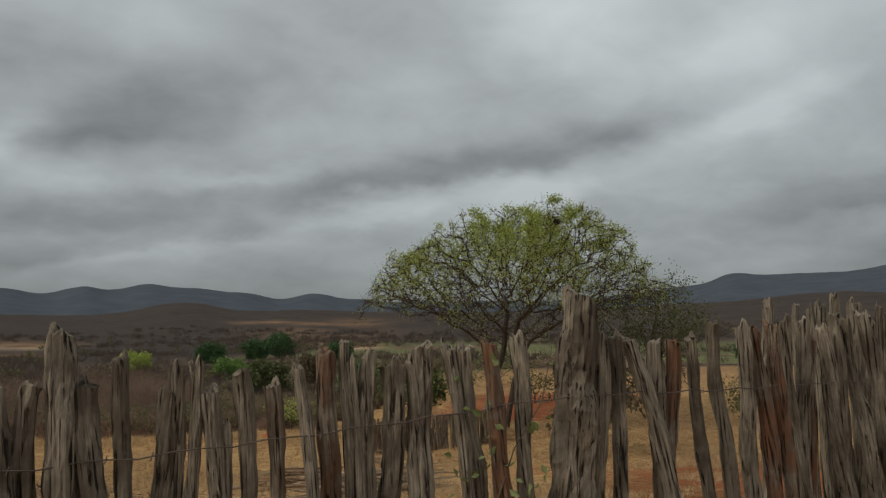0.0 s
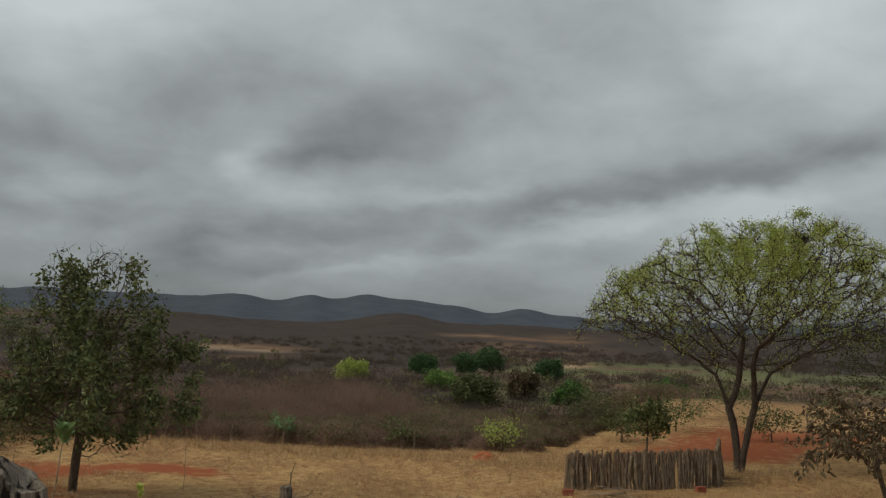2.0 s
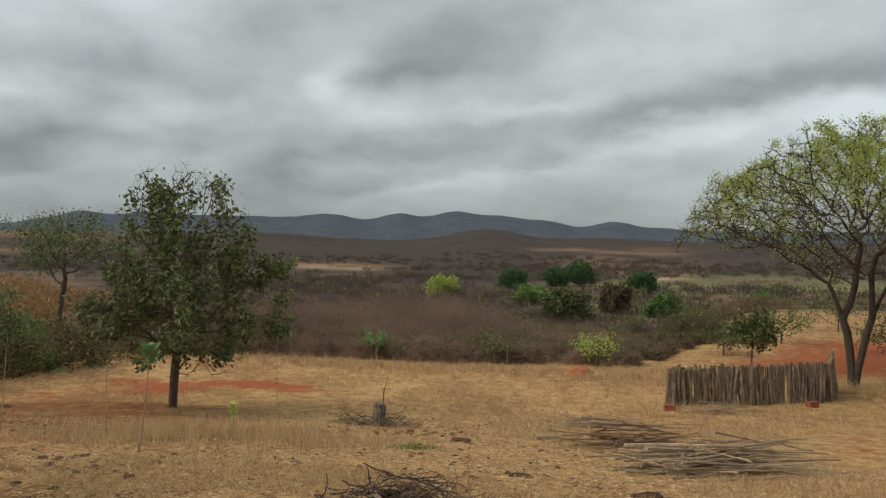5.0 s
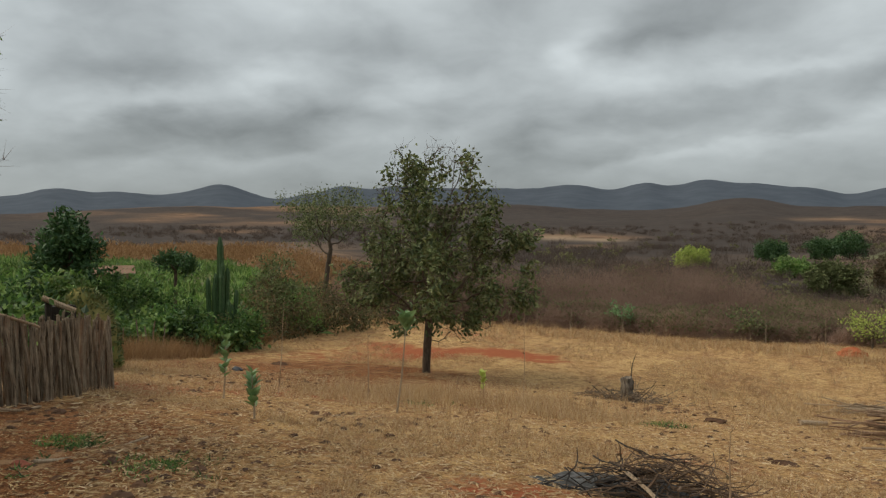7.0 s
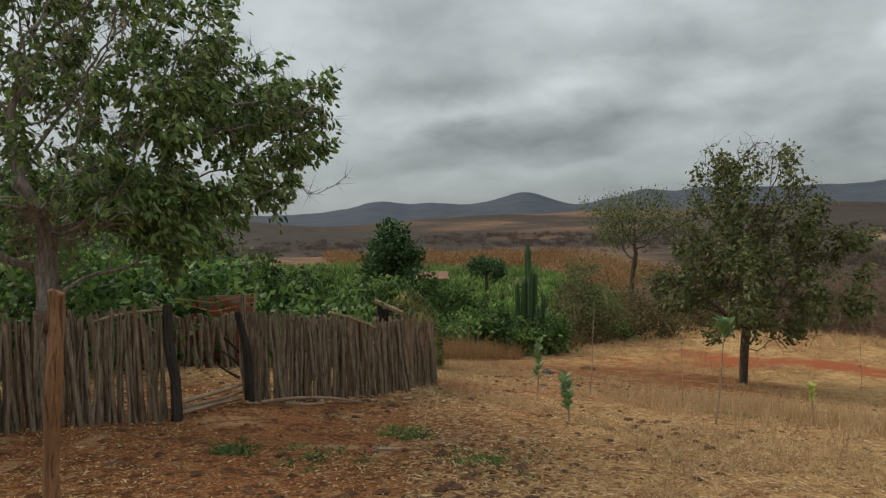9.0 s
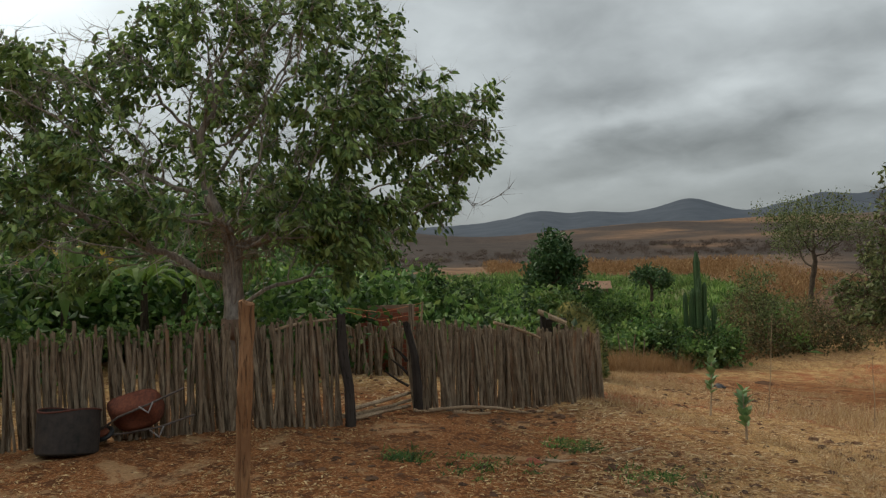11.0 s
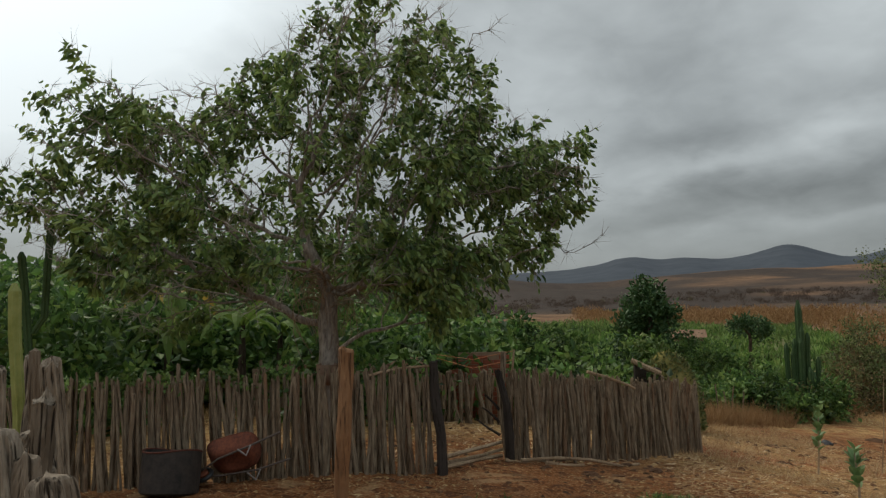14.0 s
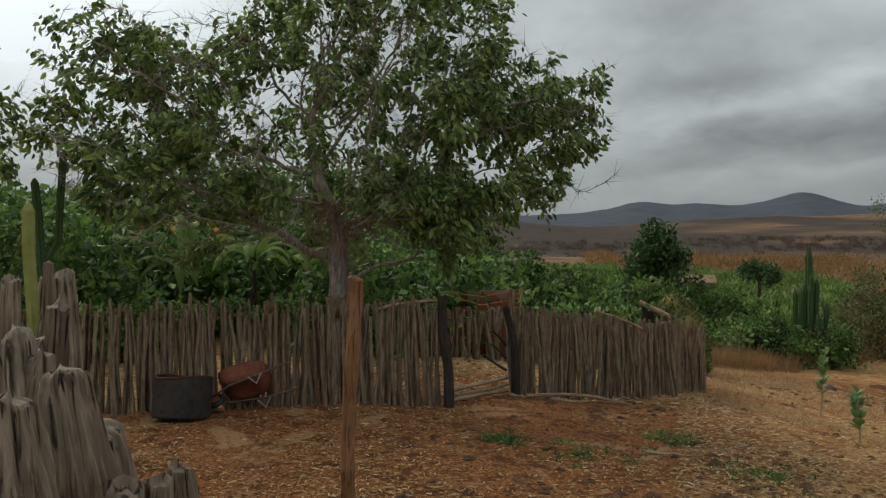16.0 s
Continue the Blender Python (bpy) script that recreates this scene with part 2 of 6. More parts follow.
CHARRED = island_material("charred_branches", [(0.012, 0.011, 0.01), (0.03, 0.026, 0.023), (0.05, 0.042, 0.036)], 0.9, 0.15)


def bark_material(name, dark, light):
    def build(n, b):
        pos = n.add("ShaderNodeNewGeometry").outputs["Position"]
        at = n.add("ShaderNodeMapping", ins={0: pos, 3: (1.0, 1.0, 0.25)}).outputs[0]
        ridge = n.noise(at, 26.0, 5.0, 0.65, 0.4)
        blotch = n.noise(pos, 4.0, 4.0)
        c = n.mix(n.ramp(ridge, 0.32, 0.66), dark, light)
        c = n.mix(n.ramp(blotch, 0.45, 0.7, 0.0, 0.55), c, dark)
        n.link(c, b.inputs["Base Color"])
        bump(n, b, ridge, 0.8, 0.012)
    return surface(name, build, 0.92, 0.12)


BARK_GREY = bark_material("pale_grey_bark", rgb(0.11, 0.09, 0.076), rgb(0.42, 0.365, 0.315))
BARK_VINE = bark_material("dry_vine_bark", rgb(0.13, 0.085, 0.055), rgb(0.34, 0.25, 0.17))
BARK_BROWN = bark_material("dark_brown_bark", rgb(0.04, 0.03, 0.021), rgb(0.15, 0.11, 0.08))
BARK_TWIGGY = bark_material("grey_brown_branches", rgb(0.035, 0.026, 0.02), rgb(0.105, 0.082, 0.064))


def speckled(name, a, b_, scale, rough=0.9, spec=0.15, hgt=0.004, streak=1.0, metal=0.0):
    def build(n, b):
        obj = n.add("ShaderNodeTexCoord").outputs["Object"]
        at = n.add("ShaderNodeMapping", ins={0: obj, 3: (1.0, 1.0, streak)}).outputs[0]
        fine, coarse = n.noise(at, scale, 5.0, 0.62), n.noise(at, scale * 0.16, 3.0)
        c = n.mix(n.ramp(n.math("ADD", n.math("MULTIPLY", fine, 0.55), n.math("MULTIPLY", coarse, 0.45)), 0.36, 0.64), rgb(*a), rgb(*b_))
        n.link(c, b.inputs["Base Color"])
        b.inputs["Metallic"].default_value = metal
        bump(n, b, fine, 0.6, hgt)
    return surface(name, build, rough, spec)


RUST = speckled("rusty_sheet_steel", (0.07, 0.022, 0.014), (0.2, 0.06, 0.03), 22, 0.75, 0.3)
DRUM = speckled("dark_stained_drum_steel", (0.014, 0.013, 0.012), (0.05, 0.038, 0.032), 14, 0.7, 0.3)
DRUM_RIM = speckled("rusty_drum_rim", (0.05, 0.02, 0.014), (0.14, 0.05, 0.035), 30, 0.8, 0.2)
WIRE = speckled("rusty_fence_wire", (0.05, 0.035, 0.028), (0.12, 0.09, 0.075), 60, 0.6, 0.4)
LEG_STEEL = speckled("worn_grey_steel", (0.16, 0.14, 0.13), (0.34, 0.31, 0.29), 30, 0.5, 0.4)
CACTUS = speckled("ribbed_cactus_skin", (0.17, 0.2, 0.05), (0.27, 0.29, 0.1), 18, 0.6, 0.3)
CACTUS_DARK = speckled("dark_cactus_skin", (0.03, 0.065, 0.022), (0.055, 0.1, 0.035), 12, 0.65, 0.3)
TILE = speckled("old_clay_roof_tile", (0.13, 0.07, 0.045), (0.25, 0.16, 0.105), 9, 0.9, 0.15)
BRICK = speckled("bare_red_brick", (0.19, 0.055, 0.035), (0.3, 0.1, 0.06), 20, 0.95, 0.1)
MORTAR = speckled("earth_mortar", (0.2, 0.13, 0.09), (0.28, 0.19, 0.13), 20, 0.95, 0.1)
ASH = speckled("grey_wood_ash", (0.018, 0.017, 0.016), (0.14, 0.135, 0.13), 7, 1.0, 0.05, 0.02)
NEST = speckled("dark_twig_nest", (0.012, 0.01, 0.008), (0.04, 0.03, 0.022), 30, 1.0, 0.05, 0.02)
TERMITE = speckled("earthen_burl", (0.17, 0.11, 0.08), (0.28, 0.19, 0.14), 18, 0.95, 0.1, 0.01)
DUNG = speckled("dried_dung", (0.045, 0.026, 0.017), (0.11, 0.062, 0.038), 14, 1.0, 0.05, 0.02)
RED_EARTH = speckled("bare_red_earth", (0.26, 0.075, 0.035), (0.38, 0.13, 0.06), 6, 1.0, 0.05, 0.02)
THATCH = speckled("mossy_old_roof", (0.1, 0.1, 0.03), (0.24, 0.2, 0.075), 7, 1.0, 0.05, 0.03)
ROPE = speckled("faded_orange_line", (0.45, 0.16, 0.07), (0.55, 0.24, 0.12), 40, 0.8, 0.2)
BAG = speckled("black_plastic_rag", (0.008, 0.008, 0.009), (0.02, 0.02, 0.022), 15, 0.5, 0.4)
BRANCH_HEAP = wood_material("heap_branch_wood", rgb(0.025, 0.018, 0.013), rgb(0.1, 0.064, 0.042), rgb(0.25, 0.165, 0.105))


# ---------------------------------------------------------------- geometry helpers
def fade(a, b, x):
    t = np.clip((x - a) / (b - a), 0, 1)
    return t * t * (3 - 2 * t)


def value_noise(x, y, seed=0):
    """Smooth 2D noise in 0..1 for arrays."""
    xi, yi = np.floor(x).astype(np.int64), np.floor(y).astype(np.int64)
    fx, fy = x - xi, y - yi
    fx, fy = fx * fx * (3 - 2 * fx), fy * fy * (3 - 2 * fy)

    def h(i, j):
        k = (i * 374761393 + j * 668265263 + seed * 974711) & 0x7FFFFFFF
        k = ((k ^ (k >> 13)) * 1274126177) & 0x7FFFFFFF
        return ((k ^ (k >> 16)) & 0xFFFF) / 65535.0
    return (h(xi, yi) * (1 - fx) + h(xi + 1, yi) * fx) * (1 - fy) + (h(xi, yi + 1) * (1 - fx) + h(xi + 1, yi + 1) * fx) * fy


def fbm(x, y, octaves=4, seed=0):
    s, a, tot = 0.0, 1.0, 0.0
    for o in range(octaves):
        s = s + a * value_noise(x * 2 ** o + 17 * o, y * 2 ** o - 9 * o, seed + o)
        tot += a
        a *= 0.5
    return s / tot


class Geo:
    """Collects vertices and faces of one mesh."""

    def __init__(self):
        self.v, self.f, self.n = [], [], 0

    def put(self, v, f):
        v = np.asarray(v, float).reshape(-1, 3)
        self.v.append(v)
        self.f.extend([tuple(int(i) + self.n for i in q) for q in f])
        self.n += len(v)
        return self

    def tube(self, pts, rad, sides=6, cap=True, rough=0.0, rng=None, twist=0.0):
        pts = np.asarray(pts, float)
        k = len(pts)
        rad = np.broadcast_to(np.asarray(rad, float), (k,))
        tang = np.gradient(pts, axis=0)
        tang /= np.linalg.norm(tang, axis=1)[:, None] + 1e-9
        ref = np.array([0.83, 0.46, -0.31])
        a = np.cross(tang, ref)
        a /= np.linalg.norm(a, axis=1)[:, None] + 1e-9
        b = np.cross(tang, a)
        ang = np.linspace(0, 2 * math.pi, sides, endpoint=False)[None, :] + (np.arange(k) * twist)[:, None]
        r = rad[:, None] * np.ones((1, sides))
        if rough and rng is not None:
            r = r * (1 + rough * (rng.random((1, sides)) - 0.5) * 2) * (1 + 0.35 * rough * (rng.random((k, sides)) - 0.5) * 2)
        ring = pts[:, None, :] + r[:, :, None] * (np.cos(ang)[:, :, None] * a[:, None, :] + np.sin(ang)[:, :, None] * b[:, None, :])
        f = []
        for i in range(k - 1):
            for j in range(sides):
                j2 = (j + 1) % sides
                f.append((i * sides + j, i * sides + j2, (i + 1) * sides + j2, (i + 1) * sides + j))
        if cap:
            f.append(tuple(range(sides))[::-1])
            f.append(tuple((k - 1) * sides + j for j in range(sides)))
        return self.put(ring.reshape(-1, 3), f)

    def box(self, c, size, m=None):
        c, s = np.asarray(c, float), np.asarray(size, float) / 2
        v = np.array([(x, y, z) for x in (-1, 1) for y in (-1, 1) for z in (-1, 1)]) * s
        if m is not None:
            v = v @ np.array(m.to_3x3()).T
        return self.put(v + c, [(0, 1, 3, 2), (4, 6, 7, 5), (0, 4, 5, 1), (2, 3, 7, 6), (0, 2, 6, 4), (1, 5, 7, 3)])

    def leaves(self, at, along, size, rng, width=0.5, fold=0.25, droop=0.0, oval=False):
        """Folded pointed leaves, one island each."""
        at, along = np.asarray(at, float), np.asarray(along, float)
        k = len(at)
        along = along / (np.linalg.norm(along, axis=1)[:, None] + 1e-9)
        along[:, 2] -= droop
        along /= np.linalg.norm(along, axis=1)[:, None] + 1e-9
        side = np.cross(along, rng.normal(size=(k, 3)))
        side /= np.linalg.norm(side, axis=1)[:, None] + 1e-9
        up = np.cross(side, along)
        s = (np.asarray(size) * (0.65 + 0.7 * rng.random(k)))[:, None]
        if oval:
            a1, a2, tip = at + along * s * 0.28, at + along * s * 0.66, at + along * s - up * s * 0.12
            v = np.stack([at, a1 + side * s * width * 0.45 + up * s * fold * 0.4, a2 + side * s * width * 0.42 + up * s * fold * 0.3, tip, a2 - side * s * width * 0.42 + up * s * fold * 0.3, a1 - side * s * width * 0.45 + up * s * fold * 0.4], 1)
            base = np.arange(k)[:, None] * 6 + self.n
            self.v.append(v.reshape(-1, 3))
            self.f.extend(map(tuple, np.concatenate([base + [0, 1, 2], base + [0, 2, 3], base + [0, 3, 4], base + [0, 4, 5]], 0).tolist()))
            self.n += 6 * k
            return self
        m = at + along * s * 0.45
        v = np.stack([at, m + side * s * width / 2 + up * s * fold * 0.5, at + along * s, m - side * s * width / 2 + up * s * fold * 0.5], 1)
        base = np.arange(k)[:, None] * 4 + self.n
        self.v.append(v.reshape(-1, 3))
        self.f.extend(map(tuple, np.concatenate([base + [0, 1, 2], base + [0, 2, 3]], 0).tolist()))
        self.n += 4 * k
        return self

    def slivers(self, at, along, length, width, rng):
        """Thin pointed blades or twigs, one triangle each."""
        at, along = np.asarray(at, float), np.asarray(along, float)
        k = len(at)
        along = along / (np.linalg.norm(along, axis=1)[:, None] + 1e-9)
        side = np.cross(along, rng.normal(size=(k, 3)))
        side /= np.linalg.norm(side, axis=1)[:, None] + 1e-9
        length, width = np.broadcast_to(length, (k,))[:, None], np.broadcast_to(width, (k,))[:, None]
        v = np.stack([at - side * width / 2, at + side * width / 2, at + along * length], 1)
        base = np.arange(k)[:, None] * 3 + self.n
        self.v.append(v.reshape(-1, 3))
        self.f.extend(map(tuple, (base + [0, 1, 2]).tolist()))
        self.n += 3 * k
        return self

    def mesh(self, name, mat, smooth=False):
        me = bpy.data.meshes.new(name)
        me.from_pydata(np.concatenate(self.v).tolist(), [], self.f)
        me.materials.append(mat)
        if smooth:
            me.polygons.foreach_set("use_smooth", np.ones(len(me.polygons), bool))
        me.update()
        return me


def part(name, geo, mat, parent=None, label="", smooth=False):
    ob = new(name, geo if isinstance(geo, bpy.types.Mesh) else geo.mesh(name, mat, smooth))
    ob.parent = parent
    return tagged(ob, label) if label else ob


def thing(name, label, category, place=(0, 0, 0), turn=0.0, group="", kind=""):
    e = new(name)
    e.empty_display_size = 0.2
    e.matrix_world = pose(*place, 0, 0, turn)
    return tagged(e, label, category, group, kind)


def polar(yaw, r):
    return -math.sin(radians(yaw)) * r, math.cos(radians(yaw)) * r


# ---------------------------------------------------------------- the land
def bumps(yaw, base, rows):
    e = base + 0.0 * yaw
    for c, h, w in rows:
        e = e + h * np.exp(-((yaw - c) / w) ** 2)
    return e


RIDGE = [(-30.1, 1.03, 2.9), (-23.5, 1.26, 7.9), (-19.6, 0.39, 1.2), (8.9, 0.5, 1.8), (13.6, 0.71, 2.1), (16.4, 0.78, 1.8), (19.5, 1.16, 2.2), (23.5, 0.97, 1.9), (28.0, 0.77, 2.5),
         (33.5, 0.8, 4.9), (40.4, 0.82, 3.5), (44.5, 0.65, 1.6), (52.4, 0.8, 2.1), (55.0, 0.1, 1.2), (58.8, 0.32, 1.7), (62.3, 0.47, 1.5), (46.8, 0.26, 0.9)]
FOOT = [(-26, 0.7, 8), (17.6, 0.75, 2.9), (10, 0.15, 4), (34, 0.35, 5), (53, 0.1, 5), (66, -0.45, 4)]


def land(x, y):
    """Height of the ground."""
    x, y = np.asarray(x, float), np.asarray(y, float)
    u = -0.1736 * x + 0.9848 * y
    r = np.hypot(x, y)
    yaw = np.degrees(np.arctan2(-x, y))
    z = -2.3 * (0.55 * np.clip((u - 3) / 20, 0, 1) + 0.45 * fade(3, 23, u))
    vale = fade(50, 38, yaw) * fade(-75, -50, yaw)
    shelf = fade(9, -3, yaw)
    z = z - 4.5 * fade(0, 1, (u - 31 - 27 * shelf) / (44 + 10 * shelf)) * vale + 0.9 * shelf * fade(30, 50, u) * fade(80, 60, u)
    z = z + 2.2 * fade(95, 175, r) * vale
    z = z - 3.0 * fade(150, 260, r) * (1 - vale)
    foot = 2.0 + np.tan(np.radians(bumps(yaw, 0.98, FOOT))) * 1250
    hump = fade(260, 1250, r) * (1 - fade(1300, 1900, r))
    rough = (fbm(x / 160, y / 160, 4, 3) - 0.5) * 15 * fade(300, 800, r) * (1 - 0.7 * fade(1100, 1300, r) * fade(1500, 1300, r))
    z = z + hump * (foot + 4.5) + rough * (1 - fade(1900, 2600, r) * 0.4)
    crest = 2.0 + np.tan(np.radians(bumps(yaw, 1.73, RIDGE) - 0.5 * fade(63, 69, yaw) + 0.1 * (fbm(yaw * 0.9 + 40, yaw * 0.0, 3, 51) - 0.5))) * 3700
    far = fade(2000, 3700, r)
    z = z + far * (crest + 4.5) + far * (1 - fade(3400, 3700, r)) * (fbm(x / 420, y / 420, 4, 8) - 0.5) * 45
    near = fade(1.5, 5, r) * (1 - fade(60, 200, r))
    z = z + near * ((fbm(x / 1.3, y / 1.3, 3, 5) - 0.5) * 0.07 + (fbm(x / 6, y / 6, 2, 6) - 0.5) * 0.12)
    return z


def lz(x, y):
    return float(land(np.array([x]), np.array([y]))[0])


def blob(x, y, cx, cy, rx, ry, turn=0.0):
    c, s = math.cos(radians(turn)), math.sin(radians(turn))
    dx, dy = x - cx, y - cy
    return np.exp(-(((dx * c + dy * s) / rx) ** 2 + ((-dx * s + dy * c) / ry) ** 2))


def build_ground():
    yaws = np.concatenate([np.arange(-34, 108, 0.3), np.arange(108, 326, 4.0)])
    rings = np.concatenate([np.geomspace(0.5, 4750, 262)])
    yy, rr = np.meshgrid(yaws, rings)
    x, y = -np.sin(np.radians(yy)) * rr, np.cos(np.radians(yy)) * rr
    z = land(x, y)
    k, m = len(rings), len(yaws)
    i, j = np.meshgrid(np.arange(k - 1), np.arange(m), indexing="ij")
    j2 = (j + 1) % m
    quads = np.stack([i * m + j, (i + 1) * m + j, (i + 1) * m + j2, i * m + j2], -1).reshape(-1, 4)[:, ::-1]
    verts = np.concatenate([np.stack([x, y, z], -1).reshape(-1, 3), [[0, 0, lz(0, 0)]]])
    faces = [tuple(q) for q in quads.tolist()] + [(k * m, b, (b + 1) % m) for b in range(m)][::1]
    me = bpy.data.meshes.new("ground")
    me.from_pydata(verts.tolist(), [], faces)
    me.polygons.foreach_set("use_smooth", np.ones(len(me.polygons), bool))
    X, Y = verts[:, 0], verts[:, 1]
    R, W = np.hypot(X, Y), np.degrees(np.arctan2(-X, Y))
    grain = fbm(X / 5, Y / 5, 3, 11) - 0.5
    red = np.clip(2.6 * blob(X, Y, -14.6, 23.4, 1.7, 0.65, -4) + 1.2 * blob(X, Y, -17.0, 21.9, 1.2, 0.6, 40) + 0.8 * blob(X, Y, -19.5, 22.5, 2.0, 1.0) + blob(X, Y, -12.1, 7.9, 1.2, 0.9)
                  + 1.0 * blob(X, Y, 2.5, 35.5, 4.5, 2.2, 20) + 0.9 * blob(X, Y, 6, 41, 8, 3, 15) + 0.8 * blob(X, Y, -3.6, 9.6, 1.2, 0.5) + 0.8 * blob(X, Y, 3.0, 5.0, 3.0, 1.5) + 0.6 * blob(X, Y, 5.0, 20.0, 4.5, 7.0) + 0.6 * blob(X, Y, 8.0, 12.0, 3.0, 5.0) + 0.9 * blob(X, Y, -3.9, 6.3, 0.8, 0.6) + 0.7 * blob(X, Y, -1.6, 6.9, 0.6, 0.4) + 0.55 * blob(X, Y, -10.5, 10.5, 4, 1.5, 30) + 0.5 * blob(X, Y, -17.5, 20.5, 4, 2, 40)
                  + 0.7 * blob(X, Y, -18.5, 26.5, 4, 0.9, -10) + 0.5 * blob(X, Y, -22, 14, 5, 5) + grain * 0.5, 0, 1)
    # under the lone tree: bare dirt with the crown's shade painted in
    dirt_and_shade = np.clip(fade(0.0, 1.0, 0.85 * blob(X, Y, 6.5, 11.0, 4.0, 6.0) + 0.8 * blob(X, Y, 10.0, 19.0, 5.0, 8.0) + 1.25 * blob(X, Y, -9.3, 2.2, 3.2, 4.4, 10) + 0.8 * blob(X, Y, -6.0, 0.0, 2.6, 2.4) + 0.8 * blob(X, Y, -14.3, 17.4, 3.2, 1.7) + 0.2 * blob(X, Y, -9.0, 8.5, 4.5, 5.0) + 0.15 * blob(X, Y, -5.0, 6.0, 3.5, 2.5) + 0.8 * blob(X, Y, -15.5, 14.5, 5.5, 4.5) + grain * 0.6), 0, 1)
    vale = fade(48, 40, W) * fade(-75, -50, W)
    patches = fbm(X / 90, Y / 90, 4, 21)
    scrub = np.clip(vale * fade(33, 37, Y * 0.985 - 0.174 * X - 22 * fade(9, -3, W)) * fade(140, 95, R) + fade(150, 240, R) * fade(0.36, 0.46, patches) + fade(190, 330, R) * (0.45 + 0.55 * fade(50, 58, W)) + fade(380, 560, R), 0, 1)
    scrub = np.clip(scrub + 0.8 * vale * fade(8, 12, W) * fade(60, 90, R), 0, 1)
    scrub = scrub * (1 - 0.65 * fade(15, 9, W) * fade(-12, -6, W) * fade(420, 300, R))
    meadow = fade(60, 110, R) * vale * fade(560, 380, R) * fade(0.47, 0.56, fbm(X / 45, Y / 45, 3, 31)) * fade(15, 6, W)
    meadow = np.clip(meadow + (1 - vale) * fade(36, 42, R) * fade(0, 1, (52 + 48 * fade(46, 53, W) - R) / 8) * fade(36, 44, W), 0, 1)
    ochre = np.clip((1 - vale) * fade(0, 1, (R - 54 - 44 * fade(46, 53, W)) / 8) * fade(165, 140, R) + fade(500, 640, R) * fade(1250, 1050, R) * fade(0.48, 0.6, fbm(X / 190, Y / 130, 3, 41))
                    * 0.95 * np.exp(-((W - 51) / 8) ** 2), 0, 1)
    # bald slopes and fallow fields on the hills: yaw, elevation, half width, half height, share
    E = np.degrees(np.arctan2(verts[:, 2] - 2.0, R))
    for yaw, elev, hw, hh, k in ((53.5, 0.55, 3.2, 0.16, 0.95), (57, 0.2, 2.2, 0.12, 0.6), (50.5, 0.4, 1.8, 0.14, 0.8), (51.8, -0.5, 2.2, 0.12, 0.8), (29, -0.85, 3.0, 0.3, 1.3), (25.5, -0.9, 2.0, 0.2, 1.1), (28.3, -1.5, 2.5, 0.25, 1.0),
                                 (12.2, 0.5, 1.8, 0.1, 1.2), (9.5, 0.35, 2.0, 0.09, 1.0), (6, 0.35, 2.0, 0.25, 0.8), (5.5, -1.3, 1.5, 0.2, 1.4), (3.4, -3.0, 2.2, 0.2, 1.2), (2.4, -2.0, 2.0, 0.2, 1.2), (9.5, -1.0, 2.0, 0.2, 1.0), (8, -0.3, 4.0, 0.5, 0.6)):
        ochre = ochre + k * np.exp(-((W - yaw) / hw) ** 2 - ((E - elev) / hh) ** 2) * fade(90, 130, R) * fade(0.34, 0.6, fbm(X / 60, Y / 60, 4, 47))
    ochre = np.clip(ochre, 0, 1)
    pale = 0.0 * R
    for yaw, elev, hw, hh, k in ((5.6, -1.35, 1.3, 0.13, 1.0), (3.4, -3.1, 2.2, 0.16, 0.9), (2.2, -2.0, 1.8, 0.14, 0.9), (7.4, -1.1, 0.9, 0.1, 0.8), (9.9, -1.2, 1.3, 0.1, 0.7), (29, -0.85, 2.2, 0.16, 0.5), (26, -0.95, 1.6, 0.12, 0.5), (12.3, 0.5, 1.6, 0.07, 0.4), (0, -2.6, 2.0, 0.15, 0.7), (-4, -2.0, 3.0, 0.2, 0.6)):
        pale = pale + k * np.exp(-((W - yaw) / hw) ** 2 - ((E - elev) / hh) ** 2) * fade(60, 90, R) * fade(0.3, 0.5, fbm(X / 25, Y / 25, 3, 57))
    pale = np.clip(pale, 0, 1)
    # mask of the far ridge, where the colour carries painted haze
    hazy_mount = fade(1700, 2300, R)
    zone = me.attributes.new("zone", "FLOAT_COLOR", "POINT")
    zone.data.foreach_set("color", np.stack([red, dirt_and_shade, scrub * (1 - ochre * 0.85), meadow], -1).ravel())
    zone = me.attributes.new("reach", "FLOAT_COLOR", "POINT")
    zone.data.foreach_set("color", np.stack([ochre, hazy_mount, fade(25, 120, R), pale], -1).ravel())
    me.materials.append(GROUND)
    return tagged(new("ground", me), "dry straw-covered ground with red earth patches falling to scrubland", "ground", kind="structure")


